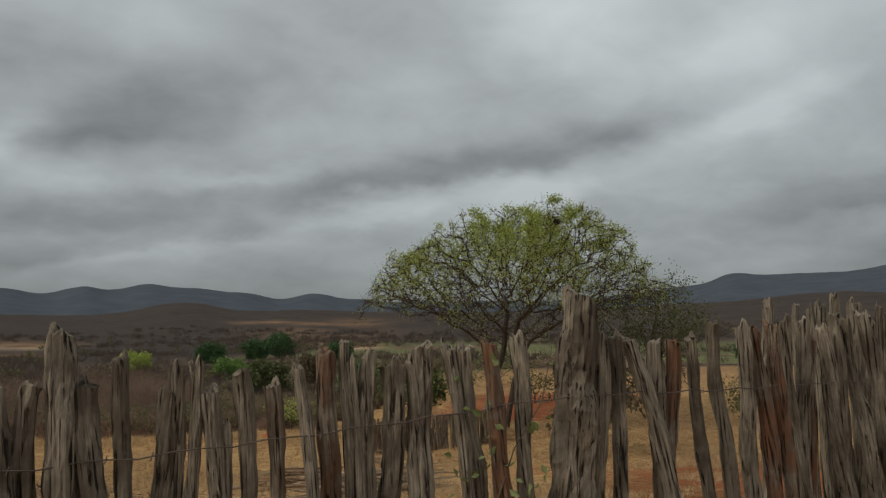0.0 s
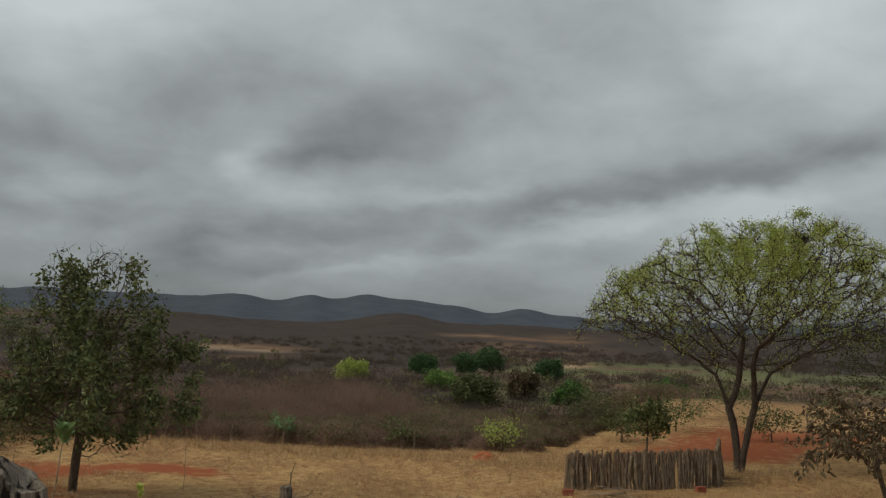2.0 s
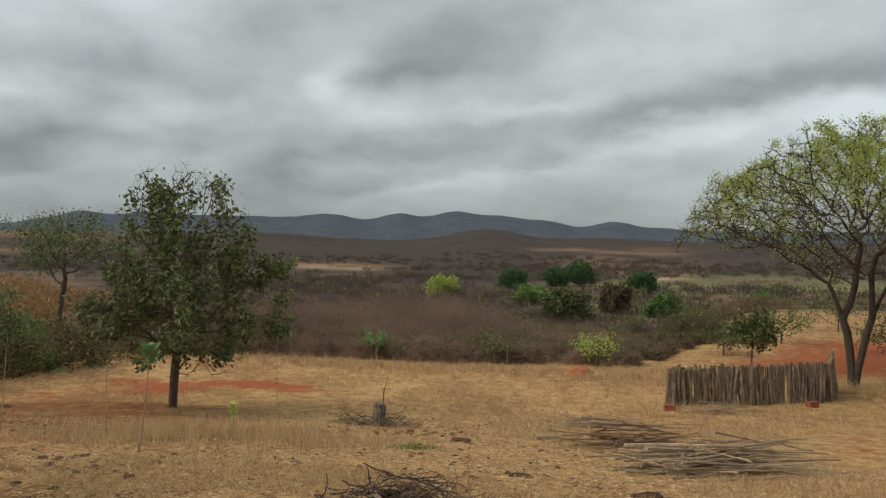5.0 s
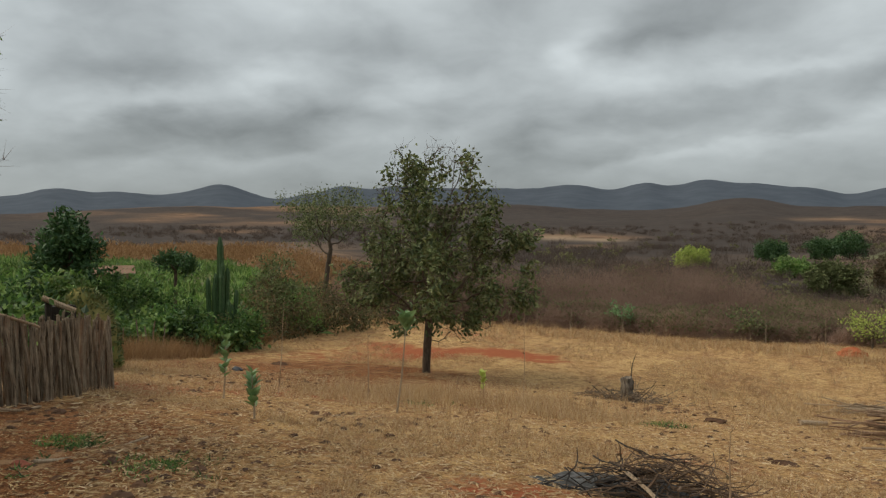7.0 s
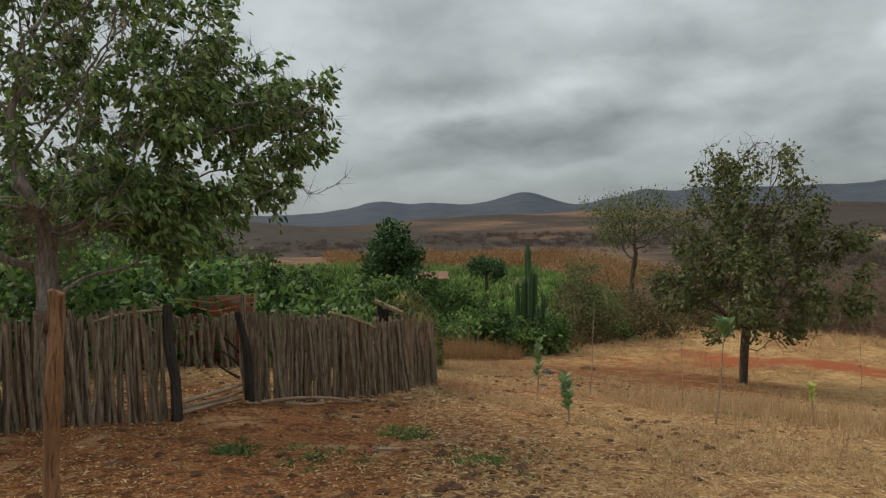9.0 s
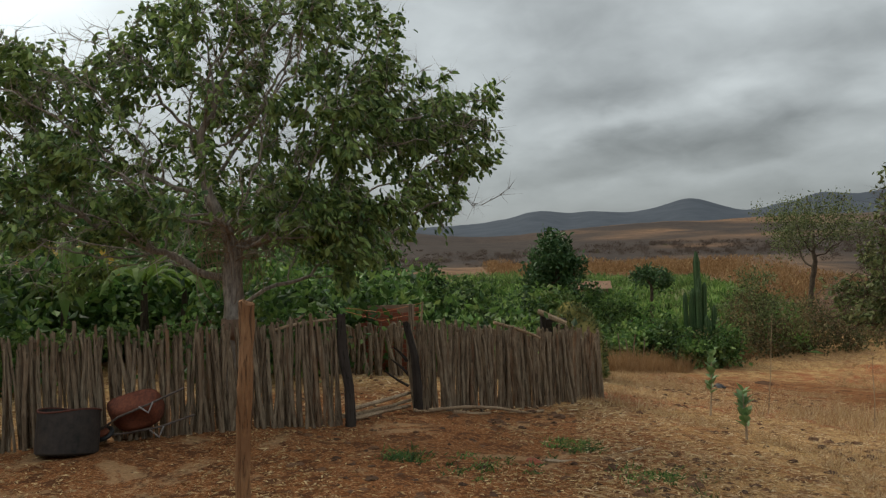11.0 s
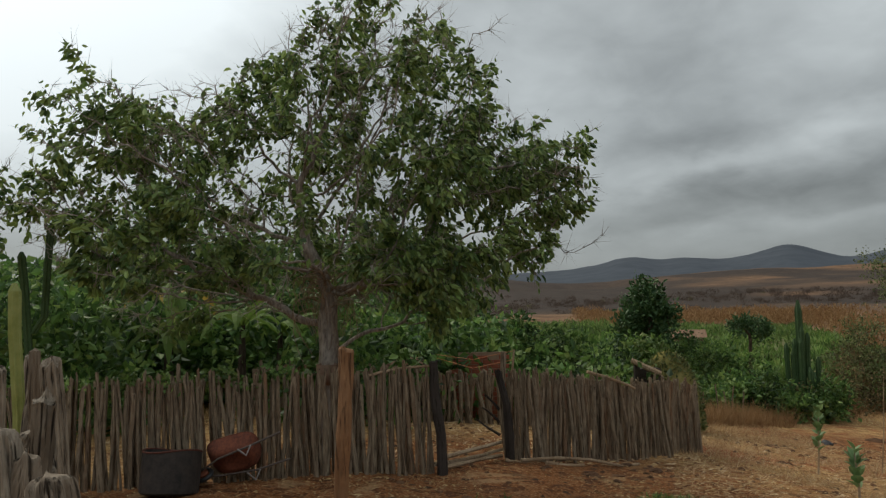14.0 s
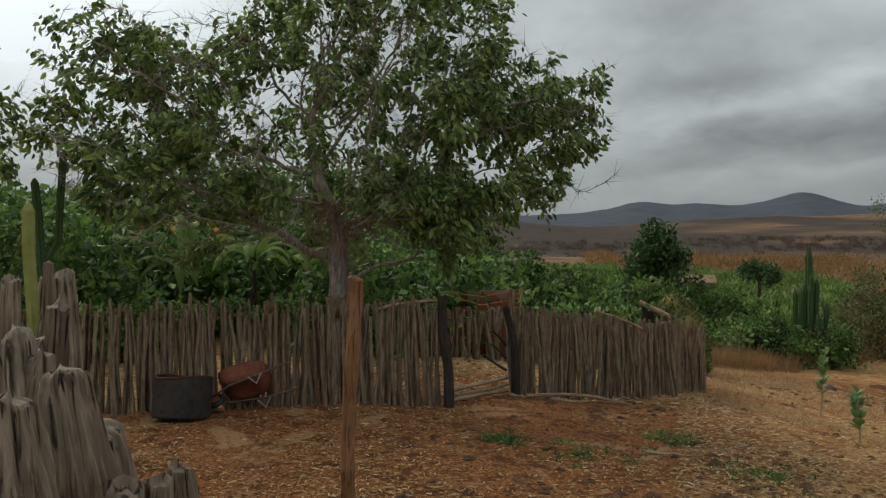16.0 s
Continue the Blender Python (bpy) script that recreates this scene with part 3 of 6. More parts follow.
def ground_build(n, b):
    pos = n.add("ShaderNodeNewGeometry").outputs["Position"]
    za = n.add("ShaderNodeAttribute", attribute_name="zone")
    ra = n.add("ShaderNodeAttribute", attribute_name="reach")
    z3 = n.add("ShaderNodeSeparateColor", ins={0: za.outputs["Color"]})
    r3 = n.add("ShaderNodeSeparateColor", ins={0: ra.outputs["Color"]})
    fine = n.noise(pos, 34.0, 4.0, 0.7)
    fibre = n.noise(n.add("ShaderNodeMapping", ins={0: pos, 2: (0, 0, 0.6), 3: (1.0, 0.5, 1.0)}).outputs[0], 80.0, 3.0, 0.65, 0.6)
    mid_ = n.noise(pos, 2.3, 5.0, 0.65)
    wide = n.noise(pos, 0.33, 4.0, 0.6)
    straw = n.mix(n.ramp(n.math("ADD", n.math("MULTIPLY", fibre, 0.6), n.math("MULTIPLY", fine, 0.4)), 0.34, 0.66), rgb(0.125, 0.056, 0.022), rgb(0.52, 0.32, 0.135))
    straw = n.mix(n.ramp(mid_, 0.46, 0.66), straw, n.mix(fine, rgb(0.12, 0.052, 0.024), rgb(0.3, 0.14, 0.062)))
    straw = n.mix(n.ramp(wide, 0.42, 0.68, 0.0, 0.5), straw, rgb(0.4, 0.26, 0.108))
    dirt_and_shade = n.mix(n.ramp(fine, 0.35, 0.65), rgb(0.09, 0.034, 0.013), rgb(0.28, 0.115, 0.043))
    dirt_and_shade = n.mix(n.ramp(n.math("MULTIPLY", fibre, fine), 0.3, 0.38), dirt_and_shade, rgb(0.4, 0.29, 0.17))
    red = n.mix(n.ramp(fine, 0.3, 0.7), rgb(0.19, 0.053, 0.024), rgb(0.31, 0.103, 0.046))
    grit = n.noise(pos, 13.0, 6.0, 0.75, 0.4)
    straw = n.mix(n.ramp(grit, 0.54, 0.6, 0.0, 0.85), straw, rgb(0.095, 0.044, 0.023))
    straw = n.mix(n.ramp(n.noise(pos, 21.0, 5.0, 0.8, 1.5), 0.55, 0.61, 0.0, 0.8), straw, rgb(0.66, 0.49, 0.27))
    clod = n.noise(pos, 4.2, 8.0, 0.78, 0.3)
    tuft = n.noise(pos, 1.15, 8.0, 0.8, 0.5)
    straw = n.mix(n.ramp(clod, 0.53, 0.58, 0.0, 0.75), straw, rgb(0.12, 0.055, 0.027))
    straw = n.mix(n.ramp(tuft, 0.54, 0.64, 0.0, 0.55), straw, rgb(0.17, 0.092, 0.046))
    straw = n.mix(n.ramp(tuft, 0.46, 0.38, 0.0, 0.5), straw, rgb(0.5, 0.335, 0.145))
    dirt_and_shade = n.mix(n.ramp(clod, 0.51, 0.57, 0.0, 0.8), dirt_and_shade, rgb(0.062, 0.027, 0.014))
    dirt_and_shade = n.mix(n.ramp(tuft, 0.54, 0.6, 0.0, 0.6), dirt_and_shade, rgb(0.34, 0.215, 0.115))
    dirt_and_shade = n.mix(n.ramp(grit, 0.57, 0.65, 0.0, 0.8), dirt_and_shade, rgb(0.05, 0.026, 0.017))
    rag = n.ramp(mid_, 0.0, 1.0, -0.55, 0.55)
    c = n.mix(n.ramp(n.math("ADD", z3.outputs[1], rag), 0.3, 0.75), straw, dirt_and_shade)
    c = n.mix(n.ramp(n.math("ADD", z3.outputs[0], n.math("MULTIPLY", rag, 1.3)), 0.4, 0.85), c, red)
    speck = n.noise(pos, 0.55, 5.0, 0.72)
    speck_far = n.noise(pos, 0.07, 7.0, 0.7)
    scrub = n.mix(n.ramp(n.math("ADD", n.math("MULTIPLY", speck, 0.4), n.math("MULTIPLY", speck_far, 0.6)), 0.38, 0.62), rgb(0.034, 0.0275, 0.0245), rgb(0.064, 0.0495, 0.042))
    field = n.mix(n.ramp(n.noise(pos, 0.22, 4.0, 0.6), 0.4, 0.6), rgb(0.19, 0.122, 0.076), rgb(0.09, 0.06, 0.043))
    c = n.mix(r3.outputs[2], c, field)
    green = n.mix(n.ramp(speck, 0.35, 0.65), rgb(0.075, 0.085, 0.036), rgb(0.16, 0.155, 0.075))
    c = n.mix(n.ramp(n.math("ADD", za.outputs["Alpha"], rag), 0.35, 0.65), c, green)
    c = n.mix(z3.outputs[2], c, scrub)
    ochre = n.mix(n.ramp(n.noise(pos, 0.12, 5.0, 0.65), 0.36, 0.62), rgb(0.09, 0.053, 0.034), rgb(0.21, 0.125, 0.073))
    c = n.mix(r3.outputs[0], c, ochre)
    c = n.mix(ra.outputs["Alpha"], c, n.mix(n.ramp(speck, 0.35, 0.65), rgb(0.3, 0.2, 0.125), rgb(0.46, 0.34, 0.22)))
    # far ridge: aerial haze put into the base colour as blue-grey
    hazy_hill = n.mix(n.ramp(n.noise(pos, 0.012, 6.0, 0.65), 0.35, 0.65), rgb(0.05, 0.059, 0.074), rgb(0.066, 0.077, 0.094))
    c = n.mix(r3.outputs[1], c, hazy_hill)
    n.link(c, b.inputs["Base Color"])
    bump(n, b, n.math("ADD", n.math("MULTIPLY", fine, 0.5), n.math("ADD", n.math("MULTIPLY", fibre, 0.3), mid_)), 0.8, 0.03)


GROUND = surface("dry_ground", ground_build, 1.0, 0.05)
build_ground()


# ---------------------------------------------------------------- trees
def grow(rng, aims, trunk, step, kill, reach, rounds=90, sag=0.0, fork=()):
    """Branches that grow from a trunk towards points in the crown. Returns places and parents."""
    nodes, par = [np.array(p, float) for p in trunk], [-1] + list(range(len(trunk) - 1))
    for start, chain in fork:
        for i, p in enumerate(chain):
            par.append(start if i == 0 else len(nodes) - 1)
            nodes.append(np.array(p, float))
    aims = np.asarray(aims, float)
    best, who = np.full(len(aims), 1e9), np.zeros(len(aims), int)
    fresh = list(range(len(nodes)))
    alive = np.ones(len(aims), bool)
    tried = {}
    for _ in range(rounds):
        for i in fresh:
            d = np.linalg.norm(aims - nodes[i], axis=1)
            m = d < best
            best[m], who[m] = d[m], i
        alive &= best > kill
        act = alive & (best < reach)
        if not act.any():
            break
        fresh = []
        for i in np.unique(who[act]):
            pull = aims[act & (who == i)] - nodes[i]
            pull /= np.linalg.norm(pull, axis=1)[:, None] + 1e-9
            d = pull.mean(0) + rng.normal(size=3) * 0.16
            d[2] -= sag
            d /= np.linalg.norm(d) + 1e-9
            tried[i] = tried.get(i, 0) + 1
            if tried[i] > 3:
                alive[act & (who == i)] = False
                continue
            nodes.append(nodes[i] + d * step)
            par.append(int(i))
            fresh.append(len(nodes) - 1)
        if not fresh:
            break
    return np.array(nodes), np.array(par)


def skin(nodes, par, thin, power, thick, slim=1.35, limb_size=0.04):
    """Meshes of the tapered trunk, of each limb and of the twigs, and each node's radius."""
    k = len(nodes)
    acc = np.zeros(k)
    rad = np.zeros(k)
    kids = [[] for _ in range(k)]
    for i in range(1, k):
        kids[par[i]].append(i)
    for i in range(k - 1, -1, -1):
        rad[i] = thin if not kids[i] else sum(rad[c] ** power for c in kids[i]) ** (1 / power)
    top = rad[0]
    rad = thin + (thick - thin) * (np.maximum(0.0, rad - thin) / max(1e-6, top - thin)) ** slim
    g, limbs, twigs = Geo(), [], Geo()
    starts = [(0, None)]
    while starts:
        i, p = starts.pop()
        chain = [] if p is None else [p]
        while True:
            chain.append(i)
            if not kids[i]:
                break
            c = sorted(kids[i], key=lambda q: -rad[q])
            starts.extend((q, i) for q in c[1:])
            i = c[0]
        r = rad[chain].copy()
        if p is not None:
            r[0] = min(r[0], r[1] * 1.25)
        if not kids[chain[-1]]:
            r[-1] *= 0.4
        big = r.max()
        limb = g if p is None else Geo() if big > limb_size else twigs
        if limb is not g and limb is not twigs:
            limbs.append(limb)
        limb.tube(nodes[chain], r, 9 if big > 0.06 else 5 if big > 0.02 else 3, cap=False)
    return g, limbs, twigs, rad


def clumps(rng, centre, radii, count, spread, per, low=-1.0, shell=0.0):
    """Points in uneven clumps within a rounded crown."""
    out = []
    while len(out) < count:
        d = rng.normal(size=3)
        d /= np.linalg.norm(d)
        if d[2] < low:
            continue
        out.append(np.array(centre) + d * np.array(radii) * (shell + (1 - shell) * rng.random() ** 0.45) * (0.82 + 0.3 * rng.random()))
    return np.concatenate([c + rng.normal(size=(per, 3)) * spread for c in out])


def tree(name, label, category, rng, base, trunk, aims, step, kill, reach, thick, thin, bark, leaf, leaf_size, leaf_count, scatter, power=2.2, droop=0.3,
         width=0.5, group="", sag=0.0, tips=0.3, bias=0.0, bare=0.0, fork=(), oval=False, slim=1.35, spray=1, twiglets=0, twig_length=0.2):
    t = thing(name, label, category, base, group=group)
    b = np.array(base)
    nodes, par = grow(rng, np.asarray(aims) - b, np.asarray(trunk) - b, step, kill, reach, sag=sag, fork=[(start, np.asarray(chain) - b) for start, chain in fork])
    g, limbs, twigs, rad = skin(nodes, par, thin, power, thick, slim, max(thin * 4, thick * 0.22))
    part("trunk", g, bark, t, "", True)
    for limb in limbs:
        part("limb", limb, bark, t, "", True)
    if twiglets:
        end = np.where(rad < thin * 2.2)[0]
        end = rng.choice(end[end > len(trunk)], twiglets)
        twigs.slivers(nodes[end] + rng.normal(size=(twiglets, 3)) * 0.01, nodes[end] - nodes[par[end]] + rng.normal(size=(twiglets, 3)) * step * 0.8, twig_length * (0.4 + rng.random(twiglets)), thin * 1.3, rng)
    if twigs.n:
        tagged(part("twig_mass", twigs, bark, t, "", True), kind="stuff")
    fine = np.where(rad < thin * (1 + 6 * tips))[0]
    fine = fine[fine >= len(trunk) + sum(len(chain) for _, chain in fork)]
    _, cell, crowd = np.unique(np.floor(nodes[fine] / (step * 5.0)), axis=0, return_inverse=True, return_counts=True)
    if oval:
        fine = fine[crowd[cell.ravel()] > 10]
    odds = np.exp(bias * nodes[fine, 2])
    if bare:
        at = nodes[fine] / bare
        odds *= np.where(value_noise(at[:, 0] + at[:, 2] * 0.7, at[:, 1] - at[:, 2] * 0.6, 3) > 0.47, 1.0, 0.08)
    pick = np.repeat(rng.choice(fine, leaf_count // spray, p=odds / odds.sum()), spray)
    leaf_count = len(pick)
    at = nodes[pick] + rng.normal(size=(leaf_count, 3)) * scatter
    along = nodes[pick] - nodes[par[pick]] + rng.normal(size=(leaf_count, 3)) * step * 0.9
    part("crown", Geo().leaves(at, along, leaf_size, rng, width, 0.3, droop, oval), leaf, t)
    return t


def rnd(seed):
    return np.random.default_rng(seed)


# the broad tree by the pen
r_ = rnd(1)
lobes = ((-1.2, 4.05, 0.65, 0.5, 14), (-1.8, 3.3, 0.55, 0.5, 6), (-0.25, 4.15, 0.8, 0.55, 16), (-1.1, 2.95, 1.0, 0.5, 9), (1.85, 5.3, 0.95, 0.75, 24), (2.88, 4.76, 0.8, 0.65, 18), (1.0, 4.55, 0.85, 0.7, 12),
         (2.1, 4.0, 1.2, 0.8, 12), (3.1, 3.7, 0.8, 0.8, 14), (4.25, 3.69, 0.55, 0.65, 18), (3.9, 2.85, 0.4, 0.4, 6), (0.5, 3.4, 1.2, 0.7, 12), (1.4, 3.55, 0.9, 0.6, 12), (1.78, 2.5, 1.6, 0.5, 26), (2.95, 2.4, 0.85, 0.5, 14), (-0.46, 2.35, 1.2, 0.45, 18))
aims = np.concatenate([clumps(r_, (-10.7, y, z), (min(1.7, a * 1.4), a, b), k, 0.2, 22, -0.9, 0.35) for y, z, a, b, k in lobes])
tree("broadleaf_tree", "spreading broad-leaved green tree with pale bare inner branches", "tree", r_, (-10.75, 1.27, -0.02),
     [(-10.75, 1.27, -0.1), (-10.75, 1.25, 0.5), (-10.73, 1.27, 1.0), (-10.7, 1.3, 1.4), (-10.7, 1.28, 1.75), (-10.7, 1.32, 2.1)], aims, 0.15, 0.17, 2.6, 0.13, 0.006,
     BARK_GREY, LEAF_BIG, 0.102, 27000, 0.062, 2.3, 1.0, 0.5, bare=0.36, bias=-0.18, oval=True, slim=1.25, spray=9, tips=0.1, twiglets=14000, twig_length=0.24)
q = rnd(21)
vine = thing("dry_climber", "brown tangle of dry climbing stems hanging on the tree trunk", "climber", (-10.65, 1.3, 1.9))
for k in range(70):
    a, w = q.uniform(0, 6.28), q.uniform(0.1, 0.5)
    n_ = 7
    t_ = np.linspace(0, 1, n_)
    out = 0.12 + w * np.sin(t_ * math.pi * q.uniform(0.5, 1.0))
    pts = np.stack([np.cos(a + t_ * q.normal()) * out * 0.7 + 0.1, np.sin(a + t_ * q.normal()) * out, 0.5 * q.random() + t_ * -q.uniform(0.2, 0.75) + 0.25 * np.sin(t_ * math.pi)], 1)
    part("dry_stem", Geo().tube(pts, np.linspace(0.007, 0.003, n_), 4, False), BARK_VINE, vine)
# its neighbour
r_ = rnd(2)
tree("broadleaf_tree", "second leafy tree with drooping twigs beyond the stake fence", "tree", r_, (-9.9, -4.0, 0.0),
     [(-9.9, -4.0, -0.1), (-9.9, -3.95, 0.8), (-9.85, -3.9, 1.5), (-9.8, -3.8, 2.0)], clumps(r_, (-10.3, -3.0, 3.3), (0.8, 0.55, 1.0), 20, 0.24, 18, -0.8, 0.3), 0.17, 0.2, 2.2, 0.13, 0.0055,
     BARK_GREY, LEAF_BIG, 0.1, 850, 0.062, 2.3, 1.0, 0.5, bare=0.35, oval=True, slim=1.25, spray=8, tips=0.12, twiglets=700, twig_length=0.24)
# the lone tree in the field
r_ = rnd(3)
tree("lone_field_tree", "round-crowned tree with dark olive leaves standing alone in the dry field", "tree", r_, (-14.08, 18.06, -2.07),
     [(-14.08, 18.06, -2.3), (-14.06, 18.05, -1.7), (-14.04, 18.07, -1.2), (-14.0, 18.1, -0.6), (-13.95, 18.15, 0.0)],
     np.concatenate([clumps(r_, (-14.05, 18.05, 0.75), (2.65, 2.65, 1.75), 72, 0.28, 16, -0.85, 0.3), clumps(r_, (-13.85, 18.2, 2.7), (1.75, 1.75, 1.45), 40, 0.24, 12, -0.3, 0.3), clumps(r_, (-12.0, 19.7, 1.5), (0.45, 0.45, 0.35), 5, 0.15, 8)]),
     0.2, 0.24, 2.4, 0.115, 0.0075, BARK_BROWN, LEAF_OLIVE, 0.135, 12500, 0.12, 2.2, 0.5, 0.5, bare=0.6, oval=True, slim=1.2, spray=6, bias=-0.16, twiglets=4500, twig_length=0.3)
# the umbrella-crowned tree with its first leaves
r_ = rnd(4)
rho, phi = 6.4 * np.sqrt(r_.random(4300)), r_.random(4300) * 2 * math.pi
top = 6.6 - 3.5 * (rho / 6.4) ** 3.1 + 0.13 * np.cos(phi) * rho * (rho < 5) + 0.45 * np.sin(phi * 5 + 1.0) * (rho / 6.1) + 0.3 * np.sin(phi * 3 + rho)
foot = 1.0 + 1.9 * (rho / 6.1)
aims = np.stack([3.95 + np.cos(phi) * rho, 31.6 + np.sin(phi) * rho * 0.85, top - r_.random(4300) ** 1.3 * np.maximum(0.4, top - foot)], 1)
tree("umbrella_tree", "wide umbrella-shaped tree with sparse lime-green new leaves over dense bare branches", "tree", r_, (3.5, 31.7, -2.3),
           [(3.5, 31.7, -2.5), (3.44, 31.7, -1.8), (3.38, 31.72, -1.1), (3.3, 31.72, -0.5), (3.15, 31.75, 0.0), (2.95, 31.7, 0.6), (2.7, 31.6, 1.2)], aims, 0.25, 0.26, 9.5, 0.2, 0.014, BARK_TWIGGY, LEAF_LIME, 0.088, 52000, 0.12, 2.0, 0.05,
           0.42, bias=0.85, bare=1.0, slim=1.3, spray=8,
           twiglets=14000, twig_length=0.42,
           fork=[(0, [(3.64, 31.65, -1.7), (3.76, 31.6, -1.1), (3.88, 31.58, -0.5), (4.05, 31.55, 0.1), (4.3, 31.6, 0.7), (4.6, 31.7, 1.3)]), (4, [(3.4, 31.9, 0.5), (3.55, 32.0, 1.1), (3.6, 31.9, 1.8), (3.7, 31.7, 2.5)]),
                 (10, [(4.0, 31.3, 0.9), (3.95, 31.1, 1.6), (4.1, 31.0, 2.2)])])


def tangle(rng, centre, size, count, length):
    d = rng.normal(size=(count, 3))
    d /= np.linalg.norm(d, axis=1)[:, None]
    return Geo().slivers(np.array(centre) + d * size * (0.3 + 0.7 * rng.random((count, 1))), np.cross(d, rng.normal(size=(count, 3))), length, 0.03, rng)


for c, s in (((5.65, 31.3, 6.2), 0.32), ((7.55, 31.0, 5.2), 0.2)):
    tagged(part("bird_nest", tangle(r_, c, np.array([s, s, s * 0.55]), 420, 0.3), NEST), "dark ball of twigs lodged in the umbrella tree", "nest")


def bush(name, label, seed, base, centre, radii, clump, leaf, size, count, bark=BARK_BROWN, thick=0.04, scatter=0.1, step=0.2, category="bush", droop=0.1, low=-0.5, width=0.5):
    q = rnd(seed)
    b = np.array(base)
    c = np.array(centre)
    aims_ = clumps(q, c, radii, clump, 0.22 * max(radii) / 1.5, 12, low, 0.25)
    trunk = [b - [0, 0, 0.15], b + (c - b) * 0.25, b + (c - b) * 0.5]
    return tree(name, label, category, q, base, trunk, aims_, step, step * 1.25, 6.0, thick, 0.006, bark, leaf, size, count, scatter, 2.2, droop, width)


def on(x, y, dz=0.0):
    return (x, y, lz(x, y) + dz)


bush("mango_tree", "dense dark-green mango tree beside the crop field", 11, on(-26.4, 14.4), (-26.3, 14.3, 0.72), (0.72, 0.75, 1.5), 26, LEAF_DARK, 0.19, 4200, thick=0.12, category="tree", scatter=0.13)
bush("small_tree", "small flat-topped tree with a bare stem in the crops", 12, on(-29.5, 20.7), (-29.5, 20.7, 0.2), (0.8, 0.85, 0.5), 20, LEAF_DARK, 0.16, 1300, thick=0.07, category="tree", scatter=0.1, low=-0.1)
bush("thorn_tree", "thin-leaved olive tree on a bent trunk behind the lone tree", 13, on(-32.0, 31.7), (-31.5, 31.9, 2.2), (2.7, 2.7, 1.5), 60, LEAF_OLIVE, 0.13, 6000, thick=0.13, category="tree", scatter=0.17, step=0.26, low=-0.3)
bush("scrub_tree", "grey-green scrubby tree behind the umbrella tree", 14, on(10.7, 36.2), (10.7, 36.2, 1.7), (2.6, 2.4, 2.4), 60, LEAF_WOODS, 0.12, 5200, thick=0.12, category="tree", scatter=0.2, step=0.28)
bush("shrub", "leafy green shrub above the low stake pen", 15, on(0.2, 33.6), (0.25, 33.6, -0.75), (0.85, 0.8, 0.95), 26, LEAF_OLIVE, 0.17, 1700, scatter=0.1)
bush("dry_leaf_tree", "crooked small tree with withered hanging brown leaves", 16, on(6.9, 25.2), (6.3, 25.0, -0.15), (2.0, 1.5, 1.05), 40, LEAF_DRY, 0.2, 1500, thick=0.07, category="tree", scatter=0.08, low=-0.6, droop=0.7)
bush("shrub", "light green bushy sapling by the hedge", 17, on(-24.4, 21.6), (-24.4, 21.6, -0.6), (1.0, 1.0, 1.3), 30, LEAF_OLIVE, 0.12, 2400, scatter=0.14)
bush("shrub", "low yellow-green shrub at the field edge", 18, on(-5.5, 33.0), (-5.5, 33.0, -1.5), (0.9, 0.7, 0.55), 16, LEAF_LIME, 0.12, 520, scatter=0.1)
bush("shrub", "thin pale shrub at the field edge", 19, on(-14.8, 32.0), (-14.8, 32.0, -1.5), (0.6, 0.6, 0.6), 12, LEAF_PALE, 0.14, 240, scatter=0.08)
bush("shrub", "sparse thin shrub among the field posts", 20, on(-9.6, 32.4), (-9.6, 32.4, -1.5), (0.8, 0.6, 0.7), 14, LEAF_OLIVE, 0.12, 260, scatter=0.1)

for k, (yaw, rr, z, w, leaf, size) in enumerate(((54.5, 27.0, -0.9, 1.0, LEAF_VINE, 0.16), (57.0, 29.5, -0.45, 1.25, VINE_HEDGE, 0.17), (59.3, 31.0, -0.3, 1.1, LEAF_VINE, 0.16), (61.6, 27.0, -0.15, 0.8, LEAF_CROP, 0.2),
                                                 (64.2, 24.0, 0.1, 0.9, LEAF_VINE, 0.15), (67.0, 22.0, 0.35, 0.8, VINE_HEDGE, 0.16), (70.0, 20.5, 0.75, 0.9, LEAF_VINE, 0.16), (51.0, 28.5, -1.3, 0.9, LEAF_VINE, 0.15))):
    x, y = polar(yaw, rr)
    g0 = lz(x, y)
    bush("shrub", "rounded leafy garden shrub between hedge and crop", 200 + k, (x, y, g0), (x, y, z - 0.3), (w, w, max(0.6, (z - g0) * 0.6)), 24, leaf, size, 1900, scatter=0.12)

for k, (x, y, w, h, leaf) in enumerate(((-0.9, 37.5, 1.1, 1.3, LEAF_WOODS), (1.5, 41.0, 1.3, 1.5, LEAF_OLIVE), (5.6, 39.5, 1.2, 1.6, LEAF_WOODS), (8.2, 33.4, 1.0, 1.4, LEAF_DRY), (8.9, 43.0, 1.5, 1.9, LEAF_WOODS),
                                        (12.4, 40.0, 1.4, 2.2, LEAF_DRY), (13.8, 33.0, 1.2, 1.7, LEAF_WOODS), (-2.6, 42.5, 1.5, 1.7, LEAF_WOODS), (4.3, 46.0, 1.7, 2.0, LEAF_OLIVE))):
    g0 = lz(x, y)
    bush("shrub", "scrubby grey-green shrub on the red slope", 300 + k, (x, y, g0), (x, y, g0 + h * 0.6), (w, w, h * 0.5), 24, leaf, 0.12, 900, scatter=0.12)

